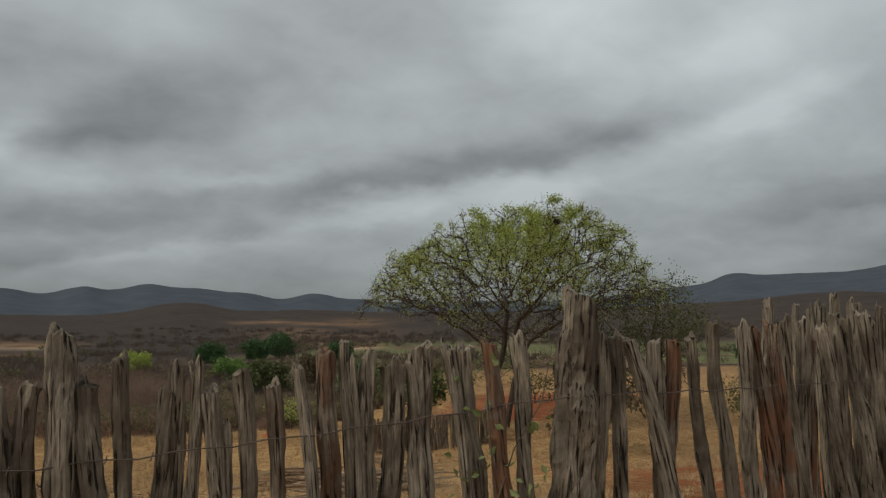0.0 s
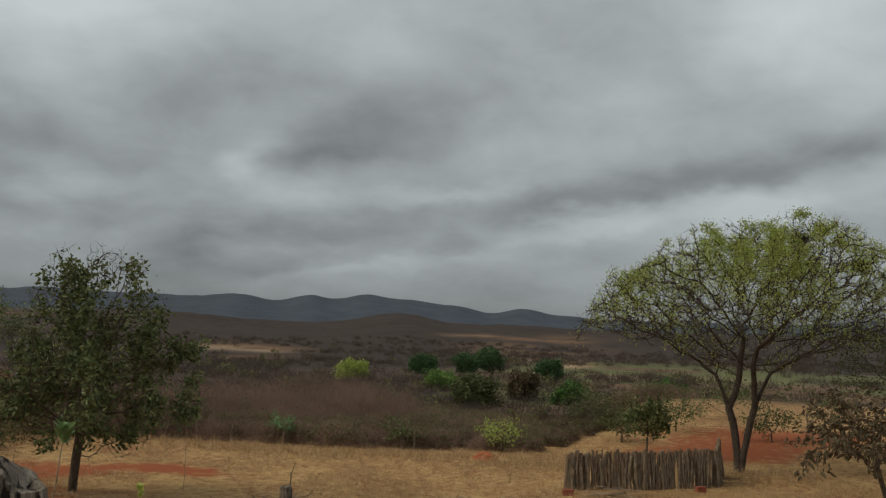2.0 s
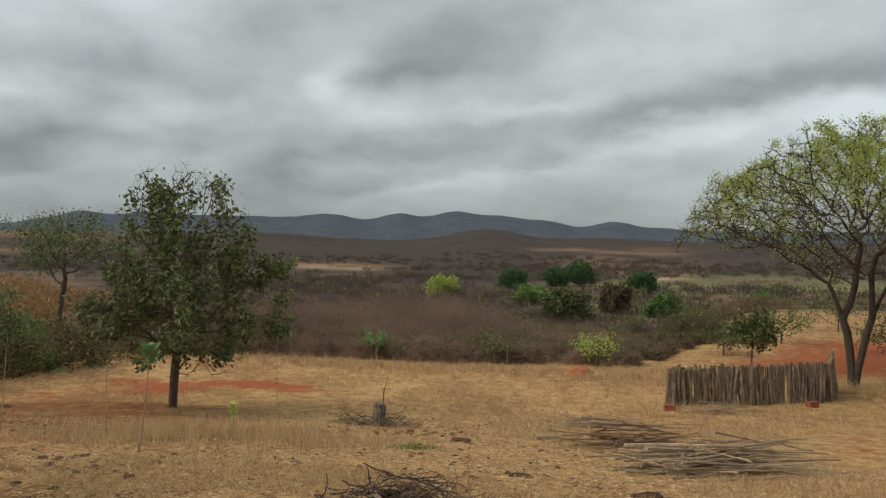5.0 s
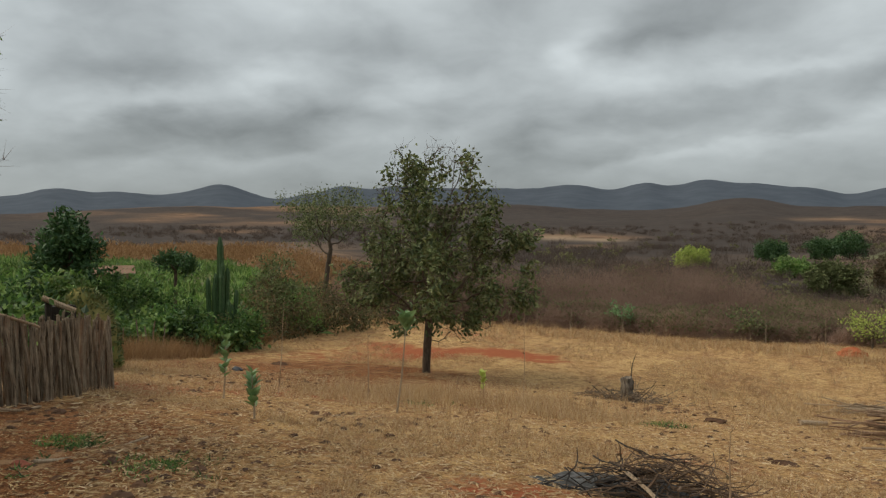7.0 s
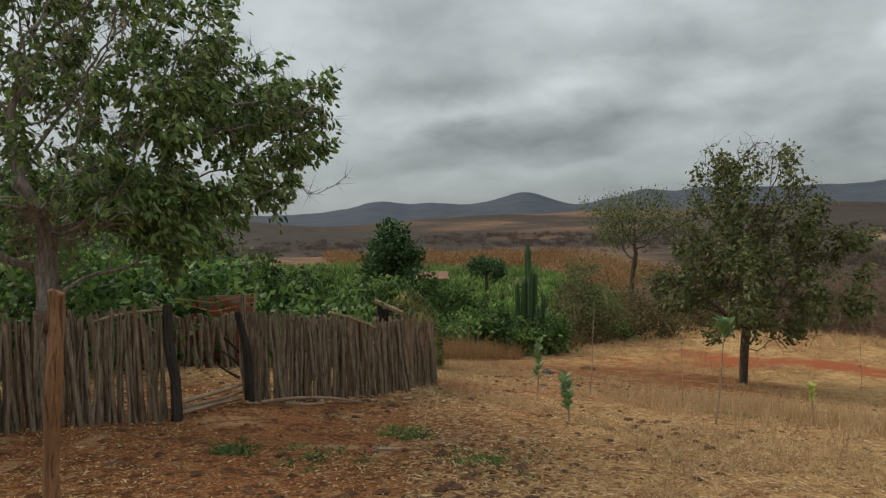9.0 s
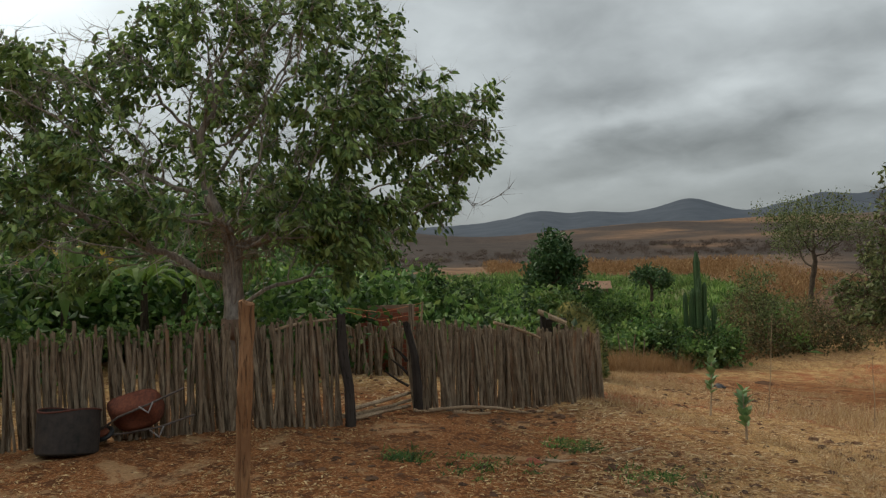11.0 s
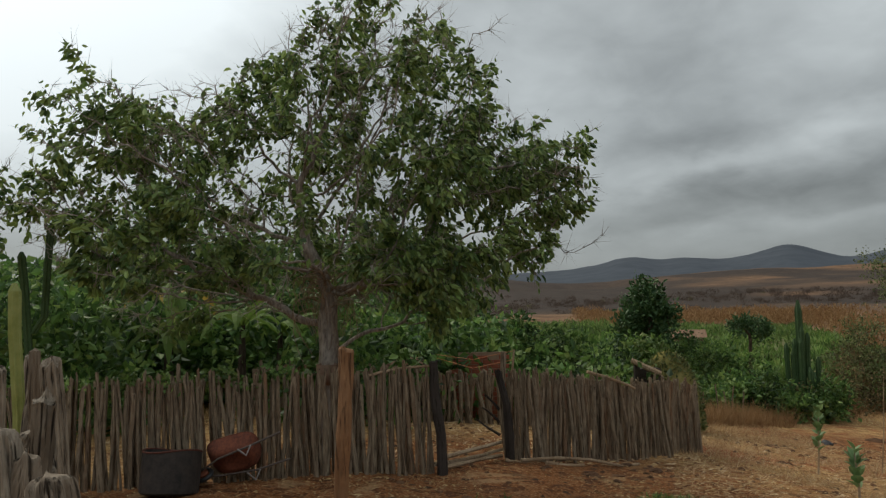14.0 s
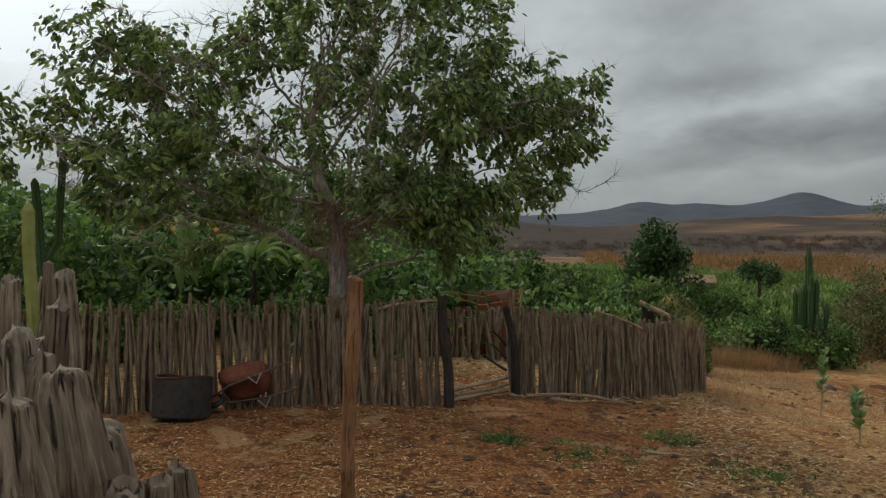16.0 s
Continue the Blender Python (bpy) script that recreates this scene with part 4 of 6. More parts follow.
# distant trees in the valley: place by yaw and range, height, width, leaf
for yaw, rr, h, w, leaf, label in ((15.5, 172, 4.2, 2.4, LEAF_DARK, "far round dark-green tree in the valley"), (12.6, 186, 5.0, 2.6, LEAF_DARK, "far dark-green tree of a pair in the valley"),
                                   (11.0, 192, 6.0, 2.7, LEAF_DARK, "taller far dark-green tree of a pair"), (6.9, 160, 4.4, 2.2, LEAF_DARK, "far dark tree among pale fields"),
                                   (20.4, 148, 3.4, 2.1, LEAF_LIME, "far bright green tree over the brown brush"), (14.2, 138, 2.4, 2.7, LEAF_CROP, "far low bright green thicket"),
                                   (5.4, 120, 2.6, 1.7, LEAF_VINE, "far small green tree in the valley"), (11.9, 112, 4.6, 2.4, LEAF_WOODS, "far half-bare grey-green tree"),
                                   (8.6, 124, 4.6, 1.9, LEAF_DRY, "far bare brown tree in the valley"), (-1.0, 130, 2.8, 2.2, LEAF_VINE, "far low green tree past the meadow"),
                                   (-5.0, 110, 3.0, 2.6, LEAF_WOODS, "far grey-green scrub tree"), (-21.0, 150, 3.6, 2.2, LEAF_DARK, "far small dark tree behind the stake fence")):
    x, y = polar(yaw, rr)
    z = lz(x, y)
    bush("valley_tree", label, int(yaw * 10 + 900), (x, y, z), (x, y, z + h * 0.47), (w * 1.12, w * 1.12, h * 0.42), 56, leaf, 0.46, 3400, thick=0.14, scatter=0.3, step=0.5, category="tree", low=-0.95)


# ---------------------------------------------------------------- brush and woods, past counting
def brush_belt():
    q = rnd(40)
    g, gg = Geo(), Geo()
    spots = []
    while len(spots) < 1700:
        yaw, rr = q.uniform(-14, 44), 34 + 66 * q.random() ** 1.25
        x, y = polar(yaw, rr)
        u = -0.1736 * x + 0.9848 * y
        gap = 0.0 if yaw > 7 else (7 - yaw) * 1.6
        if u < 33.5 + gap + (12 if yaw < 1 else 0) or value_noise(np.array([x / 9]), np.array([y / 9]), 7)[0] < (0.12 if yaw > 9 else 0.42):
            continue
        spots.append((x, y, yaw, rr))
    for x, y, yaw, rr in spots:
        z = lz(x, y)
        crest = float(np.interp(yaw, [-14, 2, 8, 11, 14, 16, 18.2, 20.5, 24.5, 28, 33, 38, 44], [-4.7, -4.6, -4.3, -4.0, -3.5, -2.6, -1.5, -0.9, -0.9, -1.4, -2.1, -2.6, -2.4]))
        h = 2.0 + math.tan(radians(crest)) * rr - z
        h = min(max(h, 1.4), 7.2) * (0.5 + 0.6 * value_noise(np.array([x / 5.5]), np.array([y / 5.5]), 19)[0]) * q.uniform(0.8, 1.05) * min(1.0, 0.42 + (rr - 34) / 26)
        w = min(h * q.uniform(0.6, 0.95), 2.6)
        k = 380
        d = q.normal(size=(k, 3))
        d[:, 2] = np.abs(d[:, 2])
        d /= np.linalg.norm(d, axis=1)[:, None]
        out = 0.35 + 0.5 * q.random(k) ** 0.6
        stem = np.array([x, y, z]) + d * np.array([w, w, h * 0.92]) * out[:, None]
        g.slivers(stem, d + q.normal(size=(k, 3)) * 0.7, 0.22 + h * 0.16 * q.random(k), 0.014 + 0.012 * q.random(k), q)
        if q.random() < (0.75 if yaw < 16 else 0.5 if rr < 40 else 0.07):
            m = 120
            at = np.stack([x + q.normal(size=m) * w * 0.4, y + q.normal(size=m) * w * 0.4, z + h * (0.25 + 0.5 * q.random(m))], 1)
            gg.leaves(at, q.normal(size=(m, 3)), 0.15, q, 0.6)
    tagged(part("brush", g, TWIG_BRUSH), "dense leafless brown brush filling the dip beyond the field", "brush", kind="stuff")
    tagged(part("brush_leaves", gg, LEAF_BRUSH), "sparse grey-green leaves among the bare brush", "foliage", kind="stuff")


def far_woods():
    """Scattered shrubs over the valley and the foot hills."""
    q = rnd(41)
    g, gd = Geo(), Geo()
    k = 0
    while k < 3000:
        yaw, rr = q.uniform(-32, 80), 95 * (520 / 95) ** q.random()
        x, y = polar(yaw, rr)
        p = fbm(np.array([x / 90]), np.array([y / 90]), 4, 21)[0]
        if yaw > 42 and rr < 215:
            continue
        if q.random() > (0.06 if p < 0.42 else 0.95):
            continue
        z = lz(x, y)
        s = q.uniform(0.6, 1.4) * (1 + rr / 700)
        if q.random() < (0.16 if rr < 320 else 0.04):
            m = 30
            at = np.stack([x + q.normal(size=m) * s * 0.5, y + q.normal(size=m) * s * 0.5, z + s * 1.1 * q.random(m)], 1)
            g.leaves(at, q.normal(size=(m, 3)), s * 0.4, q, 0.8)
        else:
            m = 46
            at = np.stack([x + q.normal(size=m) * s * 0.7, y + q.normal(size=m) * s * 0.7, z + s * 0.5 * q.random(m)], 1)
            gd.slivers(at, q.normal(size=(m, 3)) * 0.6 + [0, 0, 0.8], s * 1.1, 0.05 + rr * 0.00022, q)
        k += 1
    tagged(part("far_shrubs", g, LEAF_BRUSH), "grey-green shrubs dotted over the valley and hills", "shrubs", kind="stuff")
    tagged(part("far_bare_scrub", gd, TWIG_FAR), "brown leafless scrub covering the valley and hills", "scrub", kind="stuff")


brush_belt()
far_woods()


def scatter_leaves(name, label, seed, mat, count, spot, size, up=0.8, width=0.35):
    """A stand of plants: spot(q) gives the foot and the height of each."""
    q = rnd(seed)
    g = Geo()
    for _ in range(count):
        x, y, h, w, k = spot(q)
        z = lz(x, y)
        at = np.stack([x + q.normal(size=k) * w, y + q.normal(size=k) * w, z + h * q.random(k)], 1)
        d = q.normal(size=(k, 3)) + [0, 0, up]
        g.leaves(at, d, size, q, width)
    return tagged(part(name, g, mat), label, "plants", kind="stuff")


def crop_spot(q):
    yaw = q.uniform(53, 82) if q.random() < 0.88 else q.uniform(46, 53)
    rr = q.uniform(33, 50 + 45 * fade(46, 53, yaw))
    x, y = polar(yaw, rr)
    h = 1.0 + 0.5 * math.sin(rr * 0.6) * q.random()
    return x, y, h * float(0.28 + 0.55 * fade(55, 64, yaw)), 0.35, 34


scatter_leaves("crop_stand", "tall bright green maize-like crop behind the pen", 50, LEAF_CROP, 1200, crop_spot, 0.55, 1.0, 0.2)


def hedge_spot(q):
    s = q.random()
    yaw = 66 - 15.5 * s
    rr = 22.6 + 5.5 * s + 3.2 * q.random() ** 1.5
    x, y = polar(yaw, rr)
    lump_ = value_noise(np.array([s * 14.0]), np.array([rr / 3]), 12)[0]
    return x, y, (0.3 + 1.15 * lump_ * (1.0 - 0.6 * fade(52, 47, yaw))) * q.uniform(0.8, 1.1), 0.3, 60


scatter_leaves("hedge", "tangled green vine hedge along the field fence", 51, VINE_HEDGE, 520, hedge_spot, 0.16, 0.3, 0.7)


def thicket_spot(q):
    yaw, rr = q.uniform(73, 107), q.uniform(16.6, 24)
    x, y = polar(yaw, rr)
    lump_ = value_noise(np.array([x / 1.8]), np.array([y / 1.8]), 23)[0]
    full = fade(73, 79, yaw)
    return x, y, (1.3 + (0.3 + 0.13 * full) * (rr - 16)) * (0.62 + 0.7 * lump_), 0.42, 80


scatter_leaves("garden_thicket", "lush dark green garden bushes behind the pen", 52, LEAF_VINE, 560, thicket_spot, 0.21, 0.0, 0.6)


def side_spot(q):
    yaw, rr = q.uniform(62, 76), q.uniform(17, 27)
    x, y = polar(yaw, rr)
    return x, y, (1.5 if yaw > 70 else 1.0) + q.normal() * 0.25, 0.4, 60


def wild_spot(q):
    s = q.random()
    yaw = 53 - 13 * s
    rr = 27 + 9 * s + q.uniform(0, 4)
    x, y = polar(yaw, rr)
    return x, y, 0.6 + 1.9 * value_noise(np.array([s * 10.0]), np.array([rr / 3]), 15)[0], 0.28, 46


def front_spot(q):
    yaw, rr = q.uniform(76, 108), q.uniform(13.6, 16.4)
    while 86 < yaw < 96 and q.random() < 0.85:
        yaw = q.uniform(76, 108)
    x, y = polar(yaw, rr)
    return x, y, 0.7 + 2.2 * value_noise(np.array([yaw / 3.0]), np.array([rr / 2]), 29)[0], 0.32, 70


scatter_leaves("garden_shrubs", "leafy green garden shrubs close behind the pen", 56, LEAF_VINE, 120, front_spot, 0.17, 0.1, 0.6)
scatter_leaves("wild_hedge", "tangled olive and brown wild growth along the field fence", 54, WILD_HEDGE, 230, wild_spot, 0.13, 0.3, 0.5)
scatter_leaves("garden_bushes", "bushy green plants beyond the pen", 53, VINE_HEDGE, 150, side_spot, 0.2, 0.2, 0.6)


def rust_spot(q):
    yaw, rr = q.uniform(42, 66), q.uniform(62, 135)
    if rr < 50 + 46 * fade(46, 53, yaw) or q.random() < fade(63, 66, yaw):
        rr = rr + 45
    x, y = polar(yaw, rr)
    return x, y, (0.5 + 1.5 * value_noise(np.array([x / 7]), np.array([y / 7]), 44)[0] ** 2), 0.7, 26


scatter_leaves("dead_field_grass", "rust-brown dead grass and scrub on the fields past the crops", 55, GRASS_FIELD, 900, rust_spot, 0.6, 1.2, 0.12)


# ---------------------------------------------------------------- stakes and fences
def stake_mesh(name, seed, height, radius, sides, rings, mat, sunk=0.35, crook=0.05, ragged=0.1, groove=0.3, burl=False, flare=0.0, knobs=0.56):
    """A split, weathered stake: grooved along the grain, knotted, crooked, with an eroded top. Origin at ground level, top over the origin."""
    q = rnd(seed)
    tip = ragged * 0.9
    zs = np.concatenate([np.linspace(-sunk, height - tip, rings - 4), height - tip * np.array([0.6, 0.3, 0.1, 0.0])])
    t = (zs + sunk) / (height + sunk)
    cx = crook * np.sin(t * q.uniform(3, 7) + q.uniform(0, 6)) * 0.5 + q.normal() * crook * t + 0.25 * crook * np.sin(t * 19 + seed)
    cy = crook * np.sin(t * q.uniform(3, 7) + q.uniform(0, 6)) * 0.5
    ang = np.linspace(0, 2 * math.pi, sides, endpoint=False)
    A, Z = np.meshgrid(ang, zs)
    ca, sa = np.cos(A), np.sin(A)
    split = 0.6 * fbm(ca * 1.5 + seed * 3.1, sa * 1.5 + Z * 0.9, 3, seed) + 0.4 * fbm(ca * 3.6 + seed, sa * 3.6 + Z * 1.6, 2, seed + 2)
    knot = fbm(ca * 1.1 + Z * 5.5 + seed, sa * 1.1 - Z * 6.5, 4, seed + 5)
    fine = value_noise(ca * 4 + seed, sa * 4 + Z * 7, seed + 9)
    r = radius * (1 - groove * 1.5 * np.abs(split - 0.5) * 2 + groove * 0.5) * (1 - knobs / 2 + knobs * knot) * (0.9 + 0.2 * fine)
    r *= (1.1 - 0.18 * t)[:, None]
    if burl:
        r *= (1 + 0.42 * np.exp(-((t - 0.8) / 0.1) ** 2) + 0.15 * np.exp(-((t - 0.93) / 0.04) ** 2))[:, None]
    if flare:
        r *= (1 + flare * np.clip((height - zs) / 0.3, 0, 1.5) ** 1.2)[:, None]
    slope = q.uniform(0, 6.28)
    worn = tip * (0.5 * (1 + np.cos(ang - slope)) * q.uniform(0.2, 0.9) + 0.9 * value_noise(np.cos(ang) * 1.3 + seed * 2.7, np.sin(ang) * 1.3, seed + 3))
    close = np.ones(rings)
    close[-4:] = (0.99, 0.95, 0.84, 0.55)
    drop = np.zeros(rings)
    drop[-4:] = (0.3, 0.6, 0.9, 1.0)
    zz = Z - drop[:, None] * worn[None, :]
    r = r * close[:, None]
    v = np.stack([(cx - cx[-1])[:, None] + ca * r, (cy - cy[-1])[:, None] + sa * r, zz], -1).reshape(-1, 3)
    f = [(i * sides + j, i * sides + (j + 1) % sides, (i + 1) * sides + (j + 1) % sides, (i + 1) * sides + j) for i in range(rings - 1) for j in range(sides)]
    v = np.concatenate([v, [[0.0, 0.0, height - tip * 0.7]]])
    f += [((rings - 1) * sides + j, (rings - 1) * sides + (j + 1) % sides, rings * sides) for j in range(sides)]
    return Geo().put(v, f).mesh(name, mat)


def old_log(seed, height, r0, slope, sides=84, rings=100):
    """A bleached old log: fluted by weather, blunt on top, thicker towards the ground."""
    q = rnd(seed)
    zs = np.concatenate([np.linspace(-0.4, height - 0.7, 14)[:-1], np.linspace(height - 0.7, height, rings - 13)])
    ang = np.linspace(0, 2 * math.pi, sides, endpoint=False)
    A, Z = np.meshgrid(ang + 0.0, zs)
    A = A + 0.5 * (Z - height) + 0.25 * np.sin(Z * 9 + seed)
    ca, sa = np.cos(A), np.sin(A)
    ridge = 1 - np.abs(2 * fbm(ca * 2.0 + seed * 1.7, sa * 2.0 + Z * 1.5, 3, seed) - 1)
    flute = 1 - np.abs(2 * fbm(ca * 6.0 + seed, sa * 6.0 + Z * 3.0, 3, seed + 4) - 1)
    knot = fbm(ca + seed + Z * 7.0, sa - Z * 6.0, 3, seed + 8)
    r = np.minimum(r0 + slope * (height - zs), 0.13)[:, None] * (0.16 + 0.55 * ridge + 0.38 * flute + 0.38 * knot)
    down = (height - zs)[:, None]
    cap = r0 * 0.8
    r = r * np.sqrt(np.clip(1 - (1 - np.minimum(down / cap, 1)) ** 2.6, 0.02, 1))
    sink = r0 * 1.6 * np.clip(1 - down / (r0 * 3), 0, 1) * value_noise(ca * 1.4 + seed * 2.1, sa * 1.4, seed + 3)
    bend = 0.35 * r0 * np.sin(zs * 8 + q.uniform(0, 6))
    v = np.stack([(bend - bend[-1])[:, None] + ca * r, sa * r + 0 * Z, Z - sink], -1).reshape(-1, 3)
    f = [(i * sides + j, i * sides + (j + 1) % sides, (i + 1) * sides + (j + 1) % sides, (i + 1) * sides + j) for i in range(rings - 1) for j in range(sides)]
    f.append(tuple((rings - 1) * sides + j for j in range(sides)))
    return Geo().put(v, f).mesh("gnarled_log", WOOD_LOG)


def set_stake(fence, mesh, x, y, top, height, width=1.0, lean=(0.0, 0.0), turn=0.0, name="stake", base=None):
    ob = new(name, mesh)
    z = top - height if base is None else base
    bx, by = x - math.sin(radians(lean[1])) * height, y + math.sin(radians(lean[0])) * height
    ob.matrix_world = pose(bx, by, z, lean[0], lean[1], 0) @ pose(0, 0, 0, 0, 0, turn) @ Matrix.Diagonal((width, width, 1, 1))
    ob.parent = fence
    return ob


# the fence that the camera looks over: its line on the ground
LINE = np.array([(-6.4, -1.35), (-5.2, -1.05), (-3.6, -0.72), (-2.6, -0.5), (-1.43, -0.27), (-0.31, -0.14), (0.0, -0.02), (0.95, 0.35), (1.54, 0.49), (2.12, 0.84), (3.37, 1.74), (5.2, 3.4), (8.0, 6.2)])
LINE_S = np.concatenate([[0], np.cumsum(np.linalg.norm(np.diff(LINE, axis=0), axis=1))]) - 1.24


def along_line(s):
    return float(np.interp(s, LINE_S, LINE[:, 0])), float(np.interp(s, LINE_S, LINE[:, 1]))


near_meshes = [stake_mesh("stake", 100 + i, 1.95, 0.036, 24, 56, WOOD_NEAR, 0.5, 0.055, 0.04 + 0.02 * (i % 4), 0.46, knobs=0.95) for i in range(14)]
big_mesh = stake_mesh("thick_stake", 131, 2.05, 0.07, 24, 56, WOOD_NEAR, 0.5, 0.04, 0.1, 0.5, False, 0.35, 0.95)
fork_mesh = stake_mesh("knotted_stake", 134, 1.98, 0.044, 26, 60, WOOD_NEAR, 0.5, 0.03, 0.07, 0.5, True, 0.0, 0.95)
fence = thing("stake_fence", "tall weathered grey stake fence strung with a single wire", "fence")
# distance along the line, height of the top, radius, lean
STAKES = [(4.85, 1.8, 0.044, -8.7), (4.98, 1.816, 0.046, -5.8), (5.085, 1.815, 0.04, -2.2), (5.228, 1.827, 0.045, -8.1), (5.328, 1.888, 0.032, -1.6), (5.47, 1.811, 0.03, 6.2), (5.498, 1.859, 0.034, 2.3),
          (5.555, 1.88, 0.025, 1.9), (5.595, 1.771, 0.038, -6.0), (5.648, 1.679, 0.021, -1.3), (5.692, 1.813, 0.034, -2.2), (5.788, 1.792, 0.031, -4.6), (5.87, 1.836, 0.027, -5.5), (5.971, 1.886, 0.041, -3.1),
          (6.036, 1.908, 0.023, -1.3), (6.055, 1.86, 0.029, -2.9), (6.123, 1.887, 0.033, -1.4), (6.204, 1.837, 0.046, 1.0), (6.267, 1.855, 0.028, -4.6), (6.316, 1.927, 0.048, -3.2)]
STAKES += [(6.404, 1.918, 0.028, -4.5), (6.467, 1.911, 0.041, -4.5), (6.559, 1.91, 0.035, -7.5), (6.667, 1.949, 0.035, -4.9), (7.006, 1.918, 0.037, 3.7), (7.077, 1.923, 0.031, -2.4), (7.135, 1.938, 0.038, -12.0),
           (7.291, 1.888, 0.039, -0.2), (7.391, 1.886, 0.038, 1.9), (7.482, 1.919, 0.031, -5.1), (7.62, 1.976, 0.035, -3.4), (7.82, 1.952, 0.048, -1.4), (7.902, 1.952, 0.046, -13.1), (8.031, 1.981, 0.044, -2.4),
           (8.133, 2.001, 0.048, -11.4), (8.277, 1.981, 0.048, 2.6), (8.346, 1.871, 0.043, 2.9), (8.443, 1.971, 0.048, -13.0), (8.543, 1.981, 0.042, -3.4), (8.646, 1.99, 0.046, -8.0), (8.806, 1.99, 0.052, -4.7)]
q = rnd(60)
for i, (s, top, rad, lean) in enumerate(STAKES):
    x, y = along_line(s)
    set_stake(fence, near_meshes[(i * 5) % 14], x, y, top, 1.95, rad / (0.047 if s < 7.7 else 0.058), (q.normal() * 1.2, lean * (1.0 if s < 7.7 else 0.65)), q.uniform(0, 360))
x, y = along_line(6.92)
set_stake(fence, big_mesh, x, y, 2.10, 2.05, 0.72, (0, 4.5), 40, "thick_stake")
x, y = along_line(5.16)
set_stake(fence, fork_mesh, x, y, 1.975, 1.98, 0.8, (0, -0.7), 70, "knotted_stake")
s = 8.5
while s < 15.0:
    x, y = along_line(s)
    off = q.uniform(0.0, 0.3)
    set_stake(fence, near_meshes[int(q.integers(14))], x - off * 0.7, y + off, 2.0 + q.normal() * 0.05 + (s - 8.2) * 0.02, 1.95, q.uniform(0.5, 0.8), (q.normal() * 2, q.normal() * 2.5), q.uniform(0, 360))
    s += q.uniform(0.05, 0.1)
s = 4.74
while s > -1.1:
    x, y = along_line(s)
    if -1.95 < x < -1.05:
        s -= 0.1
        continue
    top = 1.62 + q.normal() * 0.05 if s > 3.95 else 1.78 + q.normal() * 0.07
    set_stake(fence, near_meshes[int(q.integers(14))], x, y, top - 0.05, 1.95, q.uniform(0.5, 0.85), (q.normal() * 2, q.normal() * 2), q.uniform(0, 360))
    s -= q.uniform(0.1, 0.17)
# gnarled old logs standing in the fence
# place, height of the top, radius there, its growth downwards, lean
LOGS = ((-1.486, -0.285, 1.822, 0.031, 0.1, 6), (-1.354, -0.326, 1.784, 0.027, 0.12, 3), (-1.714, -0.412, 1.847, 0.03, 0.05, 2), (-1.696, -0.358, 1.81, 0.02, 0.05, 0), (-1.472, -0.18, 1.612, 0.028, 0.1, -2),
        (-1.508, -0.129, 1.609, 0.02, 0.1, -5), (-1.53, -0.1, 1.623, 0.017, 0.1, 5), (-2.638, -0.633, 1.898, 0.022, 0.005, 1), (-2.758, -0.556, 1.934, 0.014, 0.005, -2), (-2.667, -0.499, 1.915, 0.025, 0.005, 2),
        (-2.266, -0.465, 1.766, 0.026, 0.01, 0), (-1.44, -0.38, 1.7, 0.04, 0.1, 0), (-1.6, -0.25, 1.7, 0.035, 0.1, 4))
for k, (x, y, top, r, slope, lean) in enumerate(LOGS):
    set_stake(fence, old_log(150 + k, 1.85, r, slope), x, y, top, 1.85, 1.0, (lean, 0), 37 * k, "gnarled_log")
g = Geo()
ss = np.linspace(3.9, 15.0, 120)
pts = np.array([along_line(v) for v in ss])
zz = np.interp(ss, [3.9, 5.0, 5.4, 5.95, 6.4, 6.75, 6.95, 7.6, 9.0, 15], [1.5, 1.527, 1.545, 1.582, 1.62, 1.663, 1.672, 1.655, 1.634, 1.66]) + 0.006 * np.sin(ss * 23)
g.tube(np.column_stack([pts[:, 0] + 0.012, pts[:, 1] - 0.05, zz]), 0.0024, 5)
for v in np.arange(4.0, 15.0, 0.13):
    x, y = along_line(v)
    z = float(np.interp(v, ss, zz))
    g.tube([(x + 0.012, y - 0.056, z - 0.012), (x + 0.016, y - 0.046, z + 0.012)], 0.002, 4)
part("wire", g, WIRE, fence, "thin rusty wire tied along the stakes")
# a thin climbing stem on the fence
x, y = along_line(6.58)
climb = thing("climbing_weed", "thin dark climbing weed with few leaves on the stake fence", "weed", (x, y - 0.09, lz(x, y)))
g = Geo().tube([(0, 0, -0.05), (0.01, 0, 0.7), (-0.01, 0.01, 1.35), (-0.03, 0.0, 1.72)], [0.006, 0.005, 0.004, 0.002], 5)
g.tube([(-0.01, 0.01, 1.3), (0.06, 0, 1.5), (0.16, 0, 1.66), (0.2, 0.0, 1.85)], [0.004, 0.003, 0.003, 0.001], 4)
part("stem", g, BARK_BROWN, climb)
k = 46
at = np.stack([q.uniform(-0.16, 0.2, k), q.normal(size=k) * 0.02, q.uniform(1.1, 1.8, k)], 1)
for p in at:
    part("leaf", Geo().leaves([p], q.normal(size=(1, 3)), 0.04, q, 0.6), LEAF_OLIVE, climb)


# ---------------------------------------------------------------- the pen of thin stakes
pen_meshes = [stake_mesh("stake", 200 + i, 1.25, 0.027, 7, 11, WOOD_PEN, 0.3, 0.035, 0.07, 0.4) for i in range(12)]


